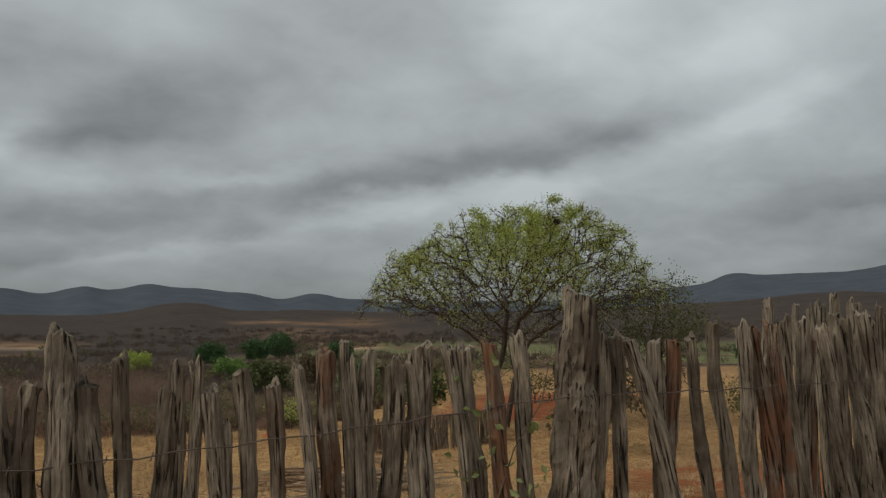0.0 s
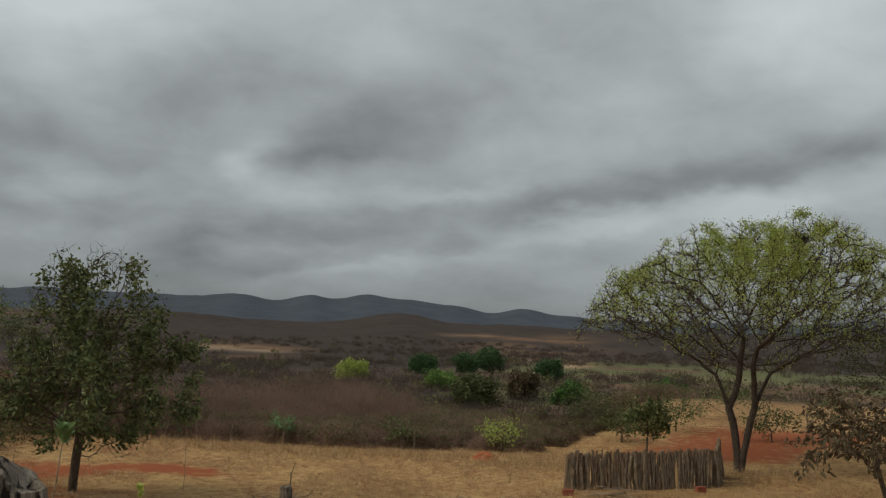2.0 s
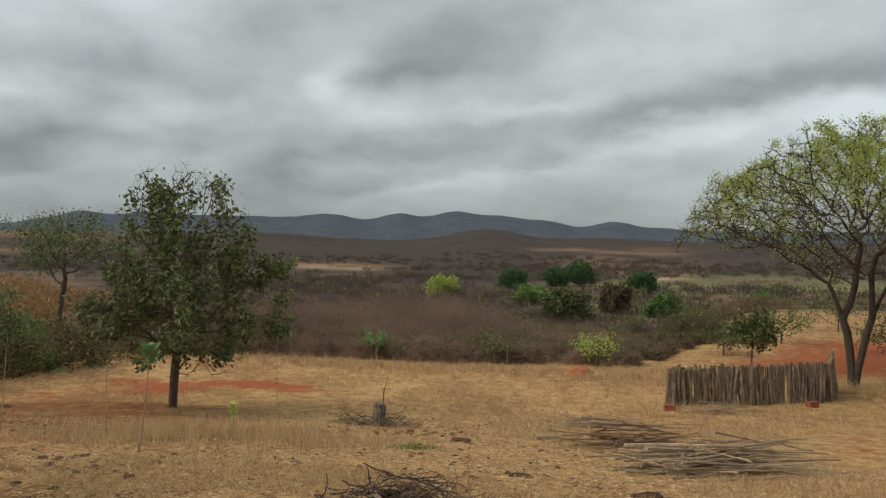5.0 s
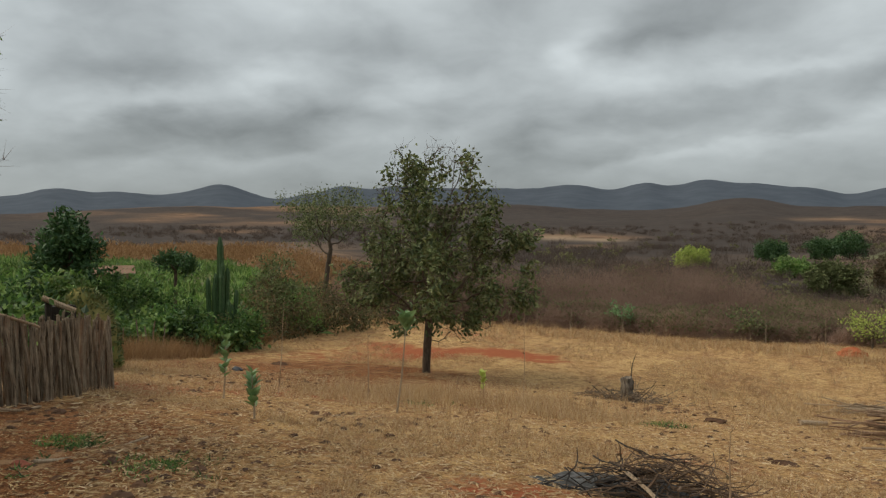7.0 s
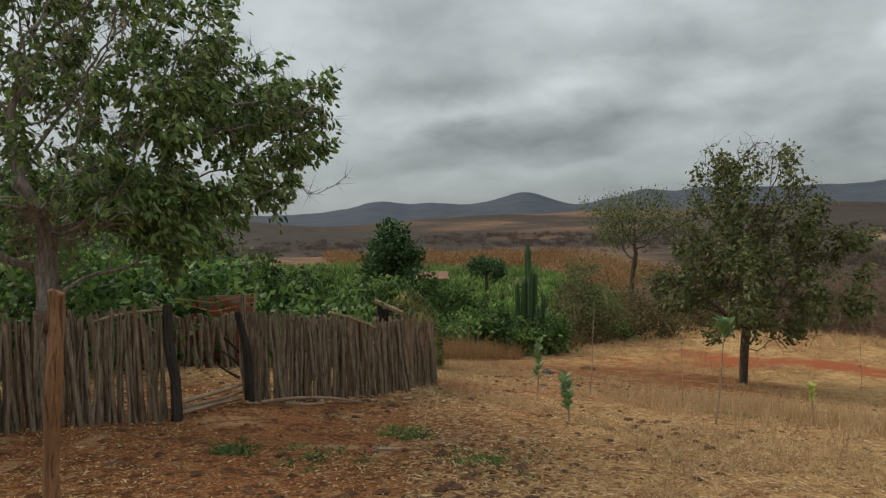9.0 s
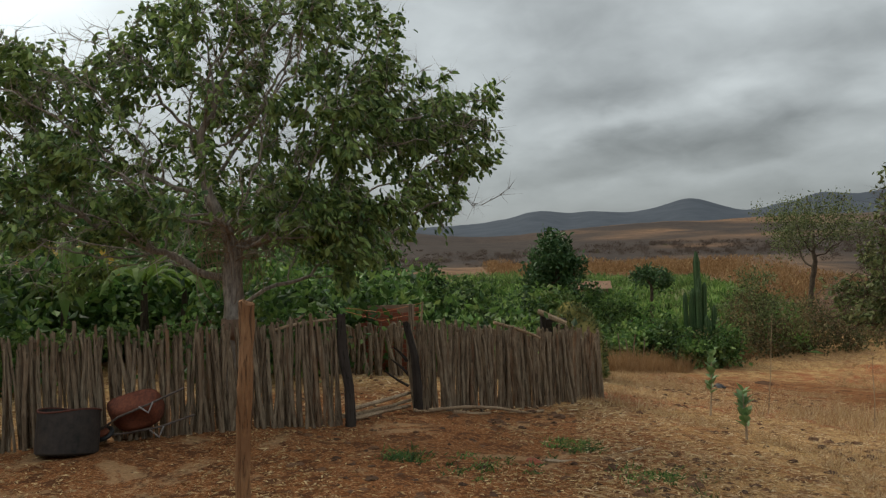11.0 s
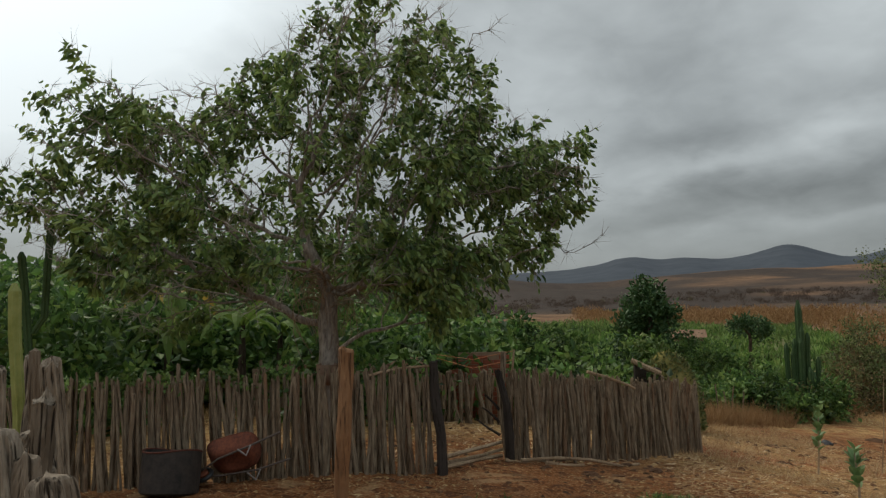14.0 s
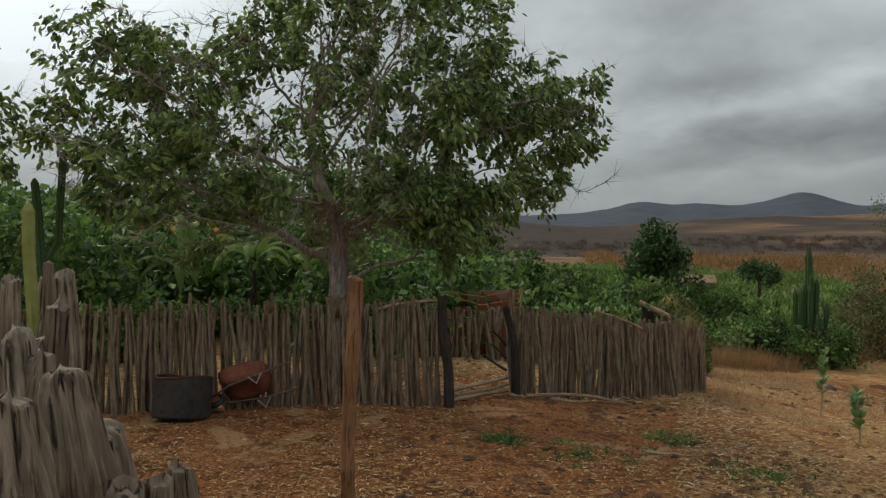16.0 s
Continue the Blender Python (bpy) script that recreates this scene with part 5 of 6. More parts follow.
def palisade(name, label, path, height, spacing, seed, thick=1.0, uneven=0.06):
    f = thing(name, label, "fence")
    q = rnd(seed)
    path = np.array(path, float)
    acc = np.concatenate([[0], np.cumsum(np.linalg.norm(np.diff(path, axis=0), axis=1))])
    s = 0.0
    while s < acc[-1]:
        x, y, h = (float(np.interp(s, acc, path[:, 0])), float(np.interp(s, acc, path[:, 1])), float(np.interp(s / acc[-1], np.linspace(0, 1, len(height)), height)))
        z = lz(x, y)
        x, y = x + q.normal() * 0.025, y + q.normal() * 0.025
        set_stake(f, pen_meshes[int(q.integers(12))], x, y, z + h + q.normal() * uneven, 1.25, thick * q.uniform(0.8, 1.45), (q.normal() * 2.6, q.normal() * 2.2), q.uniform(0, 360))
        s += spacing * q.uniform(0.8, 1.2)
    return f


palisade("pen_fence", "low pen wall of upright grey stakes, near side", [(-9.95, -3.4), (-9.78, -1.5), (-9.62, 0.6), (-9.53, 2.3)], [1.2, 1.17, 1.17, 1.2], 0.0205, 70, 0.62)
palisade("pen_fence", "low pen wall of upright grey stakes past the gateway", [(-10.5, 3.64), (-10.47, 4.3), (-10.72, 5.0), (-11.3, 6.1), (-12.25, 7.5), (-13.0, 7.75)], [1.2, 1.14, 1.12, 1.1, 1.08], 0.022, 71, 0.68)
palisade("pen_fence", "rear pen wall of grey stakes beyond trampled straw", [(-14.7, 0.5), (-14.75, 3.0), (-14.9, 5.2), (-14.9, 7.6), (-13.0, 7.8)], [0.95, 0.95, 0.95, 0.95], 0.06, 72, 1.15)
q = rnd(74)
k = 2600
t_ = q.random(k)
at = np.stack([np.interp(t_, [0, 0.4, 1], [-9.93, -9.8, -9.66]) - 0.08 + q.normal(size=k) * 0.07, -2.9 + 3.7 * t_, 1.02 + lz(-9.8, -1.0) + 0.13 * value_noise(t_ * 14, t_ * 0, 4) + q.normal(size=k) * 0.06], 1)
tagged(part("creeper", Geo().leaves(at, q.normal(size=(k, 3)), 0.06, q, 0.7), VINE_HEDGE), "green creeper trailing along the stake tops", "creeper", kind="stuff")
gate = thing("gateway", "open pen gateway with dark posts and low bars across it", "gateway")
for k, (x, y, h, w, mesh_seed) in enumerate(((-9.5, 2.38, 1.34, 1.5, 301), (-10.48, 3.5, 1.2, 1.5, 302), (-10.52, 3.6, 1.45, 1.1, 303))):
    me = stake_mesh("gate_post", mesh_seed, 1.4, 0.034, 10, 9, WOOD_DARK if k < 2 else WOOD_PEN, 0.3, 0.05, 0.06, 0.35)
    set_stake(gate, me, x, y, lz(x, y) + h, 1.4, w, (q.normal() * 2, 3.0 if k == 0 else -4.0), 50 * k, "gate_post")


def pole(name, a, b, r0, r1, mat, parent, seed, bend=0.04, sides=7, label=""):
    q = rnd(seed)
    a, b = np.array(a, float), np.array(b, float)
    t = np.linspace(0, 1, 7)[:, None]
    pts = a + (b - a) * t + np.sin(t * math.pi) * q.normal(size=3) * bend + q.normal(size=(7, 3)) * bend * 0.12
    return part(name, Geo().tube(pts, np.linspace(r0, r1, 7), sides, rough=0.15, rng=q), mat, parent, label)


za, zb = lz(-9.5, 2.4), lz(-10.5, 3.5)
pole("gate_bar", (-9.48, 2.4, za + 0.17), (-10.52, 3.55, zb + 0.22), 0.03, 0.022, STICK, gate, 1)
pole("gate_bar", (-9.5, 2.35, za + 0.1), (-10.55, 3.6, zb + 0.12), 0.028, 0.02, STICK, gate, 2)
pole("gate_bar", (-9.52, 2.42, za + 0.05), (-10.5, 3.52, zb + 0.05), 0.03, 0.025, STICK, gate, 3)
for k, (h, dx) in enumerate(((0.62, 0.5), (0.78, 0.36), (0.95, 0.3))):
    pole("prop_branch", (-10.48, 3.5, zb + h - 0.3), (-10.48 - dx * 0.6, 3.5 - 0.45 * dx, zb + h - 0.12), 0.02, 0.01, WOOD_DARK, gate, 10 + k, 0.008)
for k, (a, b) in enumerate((((-10.25, 3.7), (-10.15, 5.1)), ((-10.15, 4.0), (-10.45, 5.5)), ((-10.3, 3.5), (-10.05, 4.5)))):
    tagged(pole("fallen_pole", (*a, lz(*a) + 0.03), (*b, lz(*b) + 0.03), 0.026, 0.018, STICK, None, 20 + k), "thin bare pole lying at the foot of the pen", "pole", "fallen poles by the pen")
tagged(pole("resting_pole", (-9.55, 1.6, za + 1.17), (-9.52, 2.4, za + 1.26), 0.018, 0.012, STICK, None, 31), "thin stick lying across the stake tops", "stick")
tagged(pole("resting_pole", (-10.85, 4.95, 0.93), (-10.98, 5.75, 0.63), 0.026, 0.018, STICK, None, 32), "bare pole leaning over the stakes of the pen", "stick")

low = palisade("low_stake_pen", "small grey stake enclosure in the dry field", [(-2.06, 25.1), (-0.5, 26.0), (0.2, 26.3), (2.49, 27.9), (2.7, 30.3)], [1.12, 1.14, 1.18, 1.25, 1.3], 0.031, 73, 1.1, 0.05)

# thin stakes of the field fence, along the hedge and the brush
hedge_fence = thing("field_fence", "line of thin crooked stakes between field, hedge and brush", "fence")
path = np.array([(-15.2, 8.6), (-19.6, 11.7), (-21.0, 14.4), (-22.9, 17.4), (-25.0, 22.3), (-26.2, 26.5), (-20.5, 30.5), (-15.7, 30.6), (-11.2, 31.6), (-6.5, 32.8)])
acc = np.concatenate([[0], np.cumsum(np.linalg.norm(np.diff(path, axis=0), axis=1))])
s = 0.3
while s < acc[-1]:
    x, y = np.interp(s, acc, path[:, 0]), np.interp(s, acc, path[:, 1])
    set_stake(hedge_fence, pen_meshes[int(q.integers(12))], x, y, lz(x, y) + q.uniform(0.6, 1.15), 1.25, q.uniform(0.5, 1.0), (q.normal() * 4, q.normal() * 5), q.uniform(0, 360))
    s += q.uniform(0.35, 0.7) if s < 26 else q.uniform(0.8, 2.2)


# ---------------------------------------------------------------- loose things
def lump(q, size, sides=8, rings=5, rough=0.3):
    """An uneven clod, flat below."""
    v, f = [], []
    for i in range(rings):
        a = math.pi / 2 * i / (rings - 1) * 0.94
        r = math.cos(a) * (1 + rough * (q.random(sides) - 0.5))
        ph = np.linspace(0, 2 * math.pi, sides, endpoint=False)
        v.append(np.stack([np.cos(ph) * r * size[0], np.sin(ph) * r * size[1], np.full(sides, math.sin(a) * size[2]) * (1 + rough * 0.5 * (q.random(sides) - 0.5)) - 0.02], 1))
    for i in range(rings - 1):
        for j in range(sides):
            f.append((i * sides + j, i * sides + (j + 1) % sides, (i + 1) * sides + (j + 1) % sides, (i + 1) * sides + j))
    f.append(tuple((rings - 1) * sides + j for j in range(sides)))
    return np.concatenate(v), f


# tall bare post in the yard
post = thing("yard_post", "tall bare brown wooden post with split grain", "post", on(-5.1, 0.72))
me = stake_mesh("shaft", 320, 1.74, 0.039, 22, 48, WOOD_POST, 0.4, 0.06, 0.05, 0.48)
ob = part("shaft", me, WOOD_POST, post)

# cut-down drum
drum = thing("half_drum", "cut-down dark steel drum with rusty open rim by the pen", "drum", on(-9.2, -0.58))
g, gi = Geo(), Geo()
ph = np.linspace(0, 2 * math.pi, 33)[:-1]
prof = [(0.0, 0.02), (0.27, 0.0), (0.29, 0.02), (0.292, 0.13), (0.2925, 0.145), (0.292, 0.16), (0.292, 0.3), (0.2925, 0.315), (0.292, 0.33), (0.29, 0.44), (0.278, 0.44), (0.278, 0.04), (0.0, 0.035)]
v = np.concatenate([np.stack([np.cos(ph) * r * (1 + 0.02 * np.sin(ph * 3)), np.sin(ph) * r, np.full(32, z) + (0.02 * np.sin(ph * 2) if z > 0.4 else 0)], 1) for r, z in prof])
g.put(v, [(i * 32 + j, i * 32 + (j + 1) % 32, (i + 1) * 32 + (j + 1) % 32, (i + 1) * 32 + j) for i in range(len(prof) - 1) for j in range(32)])
part("shell", g, DRUM, drum)
a = np.linspace(0, 2 * math.pi, 33)
gi.tube(np.stack([np.cos(a) * 0.287, np.sin(a) * 0.287, 0.445 + 0.02 * np.sin(a * 2)], 1), 0.011, 6, False)
part("rim", gi, DRUM_RIM, drum, "rusty rolled rim")
drum.matrix_world = pose(*on(-9.2, -0.58), -5, -9, 0) @ Matrix.Diagonal((1.0, 1.04, 0.98, 1))

# wheelbarrow tipped against the fence
bar = thing("wheelbarrow", "rusty red wheelbarrow tipped on its side against the stakes", "wheelbarrow", on(-9.5, 0.05, 0.02))
g = Geo()
a = np.linspace(0, 2 * math.pi, 29)[:-1]
ca, sa = np.sign(np.cos(a)) * np.abs(np.cos(a)) ** 0.55, np.sign(np.sin(a)) * np.abs(np.sin(a)) ** 0.55
rows = [(0.42, 0.3, 0.32, 0.0), (0.4, 0.28, 0.22, -0.01), (0.35, 0.25, 0.1, -0.03), (0.28, 0.21, 0.02, -0.05), (0.15, 0.12, 0.0, -0.05), (0.14, 0.11, 0.014, -0.05), (0.27, 0.2, 0.034, -0.05), (0.34, 0.24, 0.11, -0.03), (0.39, 0.27, 0.225, -0.01), (0.41, 0.29, 0.32, 0.0)]
v = np.concatenate([np.stack([ca * w + dx, sa * d, np.full(28, z)], 1) for w, d, z, dx in rows])
g.put(v, [(i * 28 + j, i * 28 + (j + 1) % 28, (i + 1) * 28 + (j + 1) % 28, (i + 1) * 28 + j) for i in range(len(rows) - 1) for j in range(28)] + [tuple(range(112, 140)), tuple(range(140, 168))[::-1]])
tray = part("tray", g, RUST, bar, "", True)
part("tray_rim", Geo().tube(np.stack([np.append(ca, ca[0]) * 0.415, np.append(sa, sa[0]) * 0.295, np.full(29, 0.32)], 1), 0.013, 6, False), RUST, tray)
for y in (-0.24, 0.24):
    part("handle", Geo().tube([(0.5, y * 0.25, -0.06), (0.2, y * 0.7, -0.03), (-0.3, y, -0.03), (-0.85, y * 1.15, 0.06)], 0.017, 7), WIRE, bar)
    part("leg", Geo().tube([(-0.15, y, -0.03), (-0.3, y * 1.05, -0.26), (-0.36, y * 1.05, -0.03)], 0.015, 6), LEG_STEEL, bar)
a = np.linspace(0, 2 * math.pi, 25)
wheel = part("wheel", Geo().tube(np.stack([0.48 + np.cos(a) * 0.13, 0 * a, -0.1 + np.sin(a) * 0.13], 1), 0.035, 8, False), BAG, bar, "worn black rubber tyre")
part("rim", Geo().tube([(0.48, -0.04, -0.1), (0.48, 0.04, -0.1)], 0.09, 14), RUST, wheel)
bar.matrix_world = pose(-9.4, 0.08, lz(-9.4, 0.08) + 0.24, 62, 14, 258) @ Matrix.Scale(0.68, 4)

# heap of half-burnt brushwood on ash
heap = thing("brushwood_heap", "heap of half-burnt tangled branches on grey ash", "heap", on(-2.75, 7.35))
q = rnd(80)
g = Geo()
v, f = lump(q, (1.35, 0.95, 0.06), 26, 5, 0.25)
g.put(v + [-0.3, -0.35, 0.0], f)
part("ash_bed", g, ASH, heap, "pale grey ash and embers", True)


def branch(q, g, c, spread, rise, length, r):
    th = q.normal() * 0.7 + (0 if q.random() < 0.7 else 1.5)
    d = np.array([math.cos(th), math.sin(th), q.normal() * 0.22])
    p0 = np.array(c) + np.array([q.normal() * spread[0], q.normal() * spread[1], 0])
    fall = math.exp(-(p0[0] / 0.75) ** 2 - (p0[1] / 0.5) ** 2)
    p0[2] = q.random() * rise * fall + 0.03
    k = 6
    pts = [p0 - d * length / 2]
    for _ in range(k - 1):
        d = d + q.normal(size=3) * 0.26
        d /= np.linalg.norm(d)
        pts.append(pts[-1] + d * length / (k - 1))
    pts = np.array(pts)
    pts[:, 2] = np.maximum(pts[:, 2], 0.015)
    if isinstance(g, Geo):
        g.tube(pts, np.linspace(r, r * 0.3, k), 4)
    else:
        part("branch", Geo().tube(pts, np.linspace(r, r * 0.3, k), 4), g, heap)


for k in range(295):
    side = q.random()
    branch(q, BRANCH_HEAP if side < 0.6 else CHARRED, (0.2 if side < 0.6 else -0.3, 0.0, 0), (0.42, 0.26), 0.72, q.uniform(0.3, 0.9), q.uniform(0.006, 0.017))
pole("stake", (-0.35, -0.2, 0.42), (0.55, -0.75, 0.05), 0.028, 0.02, STICK, heap, 81)
pole("stake", (-0.75, -0.1, 0.08), (-0.05, 0.1, 0.45), 0.05, 0.03, WOOD_DARK, heap, 82)
pole("stake", (-0.6, -0.25, 0.1), (0.1, -0.15, 0.4), 0.04, 0.025, WOOD_DARK, heap, 83)
heap.matrix_world = pose(*on(-2.75, 7.2)) @ Matrix.Diagonal((0.82, 0.82, 0.56, 1))


def stick_pile(label, seed, centre, turn, length, width, count, rise, thick, mat):
    t = thing("stick_pile", label, "wood pile", on(*centre), turn, "piles of cut sticks")
    q = rnd(seed)
    for k in range(count):
        h = q.random() ** 2 * rise
        y = q.normal() * width * (1 - h / rise * 0.6)
        a = q.normal() * (0.2 if q.random() < 0.75 else 0.7)
        L = length * q.uniform(0.25, 0.8)
        tip = q.normal() * 0.09
        bow = q.normal() * 0.2
        x = q.normal() * length * 0.14
        pts = []
        for i in range(6):
            s = (i / 5 - 0.5) * L
            wx, wy = x + s * math.cos(a), y + s * math.sin(a) + bow * math.sin(i * math.pi / 5) + 0.09 * math.sin(i * (1.1 + 0.6 * math.sin(k)) + k)
            c, sn = math.cos(radians(turn)), math.sin(radians(turn))
            gz = lz(centre[0] + wx * c - wy * sn, centre[1] + wx * sn + wy * c) - lz(*centre)
            pts.append((wx, wy, gz + max(0.015, 0.02 + h + tip * (i / 5 - 0.5) * L + 0.015 * q.random())))
        part("stick", Geo().tube(pts, np.linspace(thick, thick * 0.35, 6) * q.uniform(0.3, 0.9), 5), mat, t)
    return t


stick_pile("heap of long brown cut sticks on dry grass", 90, (-1.9, 16.1), 36, 3.0, 0.3, 62, 0.42, 0.03, STICK_BROWN)
stick_pile("low heap of long grey cut poles on dry grass", 91, (-0.1, 12.75), 36, 3.6, 0.42, 85, 0.42, 0.036, STICK)
stick_pile("scattered pale sticks lying flat in the field", 92, (-3.15, 20.6), 33, 2.9, 0.3, 40, 0.22, 0.026, STICK)
stick_pile("small stack of grey sticks before the low pen", 93, (-0.6, 24.4), 30, 2.6, 0.2, 22, 0.22, 0.022, STICK)

# stump in the field
st = thing("stump", "broken grey stump with a dead sprout among low brush", "stump", on(-7.86, 17.53))
part("bole", stake_mesh("bole", 340, 0.6, 0.12, 18, 16, WOOD_NEAR, 0.2, 0.03, 0.1, 0.5), WOOD_NEAR, st)
g = Geo().tube([(0.05, 0, 0.1), (0.1, 0, 0.5), (0.13, 0.02, 0.85), (0.22, 0.02, 1.12)], [0.02, 0.015, 0.01, 0.003], 5)
g.tube([(0.12, 0, 0.7), (0.08, 0.0, 0.95)], [0.008, 0.002], 4)
part("sprout", g, BARK_TWIGGY, st)
g = Geo()
for k in range(130):
    branch(q, g, (0.25, 0, 0), (0.6, 0.13), 0.14, q.uniform(0.35, 0.8), 0.013)
tagged(part("twig_litter", g, BRANCH_ASH, st), kind="stuff")


# young plants in the field
def sapling(label, place, height, leaves, size, mat, seed, lean=0.0, bare=0.3):
    q = rnd(seed)
    t = thing("sapling", label, "sapling", on(*place), group="saplings in the field")
    top = np.array([lean, q.normal() * 0.05, height])
    g = Geo().tube([(0, 0, -0.05), top * [0.4, 0.4, 0.4] + [0.02, 0, 0], top * 0.75, top], np.array([0.02, 0.016, 0.011, 0.005]) * (0.5 if leaves < 5 else 0.85), 6)
    part("stem", g, STICK, t)
    z = q.uniform(bare, 1.0, leaves)
    ph_ = np.arange(leaves) * 2.4
    at = top[None, :] * z[:, None]
    d = np.stack([np.cos(ph_), np.sin(ph_), 0.5 + q.random(leaves)], 1)
    for k in range(leaves):
        s_ = size * q.uniform(0.6, 1.25)
        leaf = part("leaf", Geo().put([(0, 0, 0), (0.3, 0.4, 0.1), (0.62, 0.36, 0.12), (1, 0, 0), (0.62, -0.36, 0.12), (0.3, -0.4, 0.1), (0.5, 0, 0.02)],
                                      [(0, 6, 1), (1, 6, 2), (2, 6, 3), (3, 6, 4), (4, 6, 5), (5, 6, 0)]), mat, t)
        way = Vector(d[k]).to_track_quat("X", "Z").to_matrix().to_4x4()
        leaf.matrix_basis = Matrix.Translation(at[k]) @ way @ Matrix.Diagonal((s_, s_ * 0.85, s_, 1))
    return t


sapling("knee-high sapling with pale waxy leaves", (-10.55, 8.45), 0.95, 34, 0.15, LEAF_PALE, 1, 0.05, 0.35)
sapling("short sapling with bright waxy leaves", (-8.3, 7.2), 0.62, 26, 0.17, LEAF_PALE, 2, -0.06, 0.2)
sapling("tall bare-stemmed sapling topped with broad pale leaves", (-7.9, 9.57), 1.45, 16, 0.24, LEAF_PALE, 3, 0.12, 0.82)
sapling("small lime-green sapling in dry grass", (-8.85, 13.25), 0.55, 26, 0.12, LEAF_LIME, 4, 0.0, 0.4)
sapling("bare dry stem in the field", (-9.15, 15.2), 1.9, 3, 0.05, LEAF_DRY, 5, 0.03, 0.3)
sapling("bare dry stem near the hedge", (-10.9, 9.9), 1.7, 3, 0.05, LEAF_DRY, 6, 0.1, 0.3)
sapling("bare dry stem in straw", (-9.7, 10.9), 1.2, 2, 0.05, LEAF_DRY, 7, 0.0, 0.3)
sapling("thin dry stem before the pen", (-2.0, 6.6), 0.8, 2, 0.05, LEAF_DRY, 8, 0.05, 0.3)
tagged(part("black_bag", Geo().put(*lump(q, (0.16, 0.12, 0.12), 9, 5, 0.5)), BAG), "crumpled black plastic rag on the ground", "litter").location = on(-15.9, 13.0)
tagged(part("brick_lump", Geo().put(*lump(q, (0.16, 0.07, 0.06), 8, 4, 0.2)), BRICK), "broken red brick lying on the ground", "brick").location = on(-7.35, 3.76)
tagged(pole("long_stick", (-7.3, 3.85, lz(-7.3, 3.85) + 0.03), (-7.75, 5.3, lz(-7.75, 5.3) + 0.03), 0.016, 0.01, STICK, None, 85), "long thin stick lying on the yard", "stick")


# cacti
def cactus_arm(g, pts, r, ribs=7):
    pts = np.array(pts, float)
    k = len(pts)
    rr = np.full(k, r)
    rr[-1], rr[0] = r * 0.35, r * 0.85
    n = ribs * 2
    ang = np.linspace(0, 2 * math.pi, n, endpoint=False)
    tooth = np.where(np.arange(n) % 2 == 0, 1.0, 0.74)
    v = [np.stack([p[0] + np.cos(ang) * rr[i] * tooth, p[1] + np.sin(ang) * rr[i] * tooth, np.full(n, p[2])], 1) for i, p in enumerate(pts)]
    g.put(np.concatenate(v), [(i * n + j, i * n + (j + 1) % n, (i + 1) * n + (j + 1) % n, (i + 1) * n + j) for i in range(k - 1) for j in range(n)] + [tuple((k - 1) * n + j for j in range(n))])


def cactus(label, place, arms, mat):
    t = thing("columnar_cactus", label, "cactus", on(*place))
    for pts, r in arms:
        g = Geo()
        cactus_arm(g, pts, r)
        part("column", g, mat, t)
    return t


cactus("single yellow-green ribbed cactus column by the old fence", (-4.4, -0.96), [([(0, 0, -0.1), (0.0, 0.0, 0.8), (-0.01, 0, 1.5), (0.0, -0.02, 1.9), (0.0, -0.02, 2.1), (0, -0.02, 2.14)], 0.031)], CACTUS)
cactus("tall dark columnar cactus with two arms among the leaves", (-10.8, -2.25), [([(0, 0, -0.1), (0, 0, 1.5), (0, -0.05, 2.3), (0, -0.08, 2.62), (0, -0.08, 2.68)], 0.05),
       ([(0, 0.05, 1.7), (0, 0.17, 1.9), (0, 0.2, 2.4), (0, 0.24, 2.95), (0, 0.25, 3.02)], 0.045)], CACTUS_DARK)
arms = [([(0, 0, -0.1), (0, 0, 1.4), (0, 0.02, 2.6), (0, 0, 3.4), (0, 0, 3.75)], 0.12)]
for k in range(15):
    a, r = k * 2.4, 0.1 + 0.036 * k
    h = 2.75 - 0.13 * k + 0.45 * math.sin(k * 3)
    c_, s_ = math.cos(a), math.sin(a)
    arms.append(([(c_ * r * 0.3, s_ * r * 0.3, 0.2), (c_ * r, s_ * r, 0.55), (c_ * r * 1.1, s_ * r * 1.1, h - 0.5), (c_ * r * 1.15, s_ * r * 1.15, h), (c_ * r * 1.15, s_ * r * 1.15, h + 0.16)], 0.085))
cactus("clump of tall dark green columnar cactus beside the hedge", (-22.9, 17.9), arms, CACTUS_DARK)


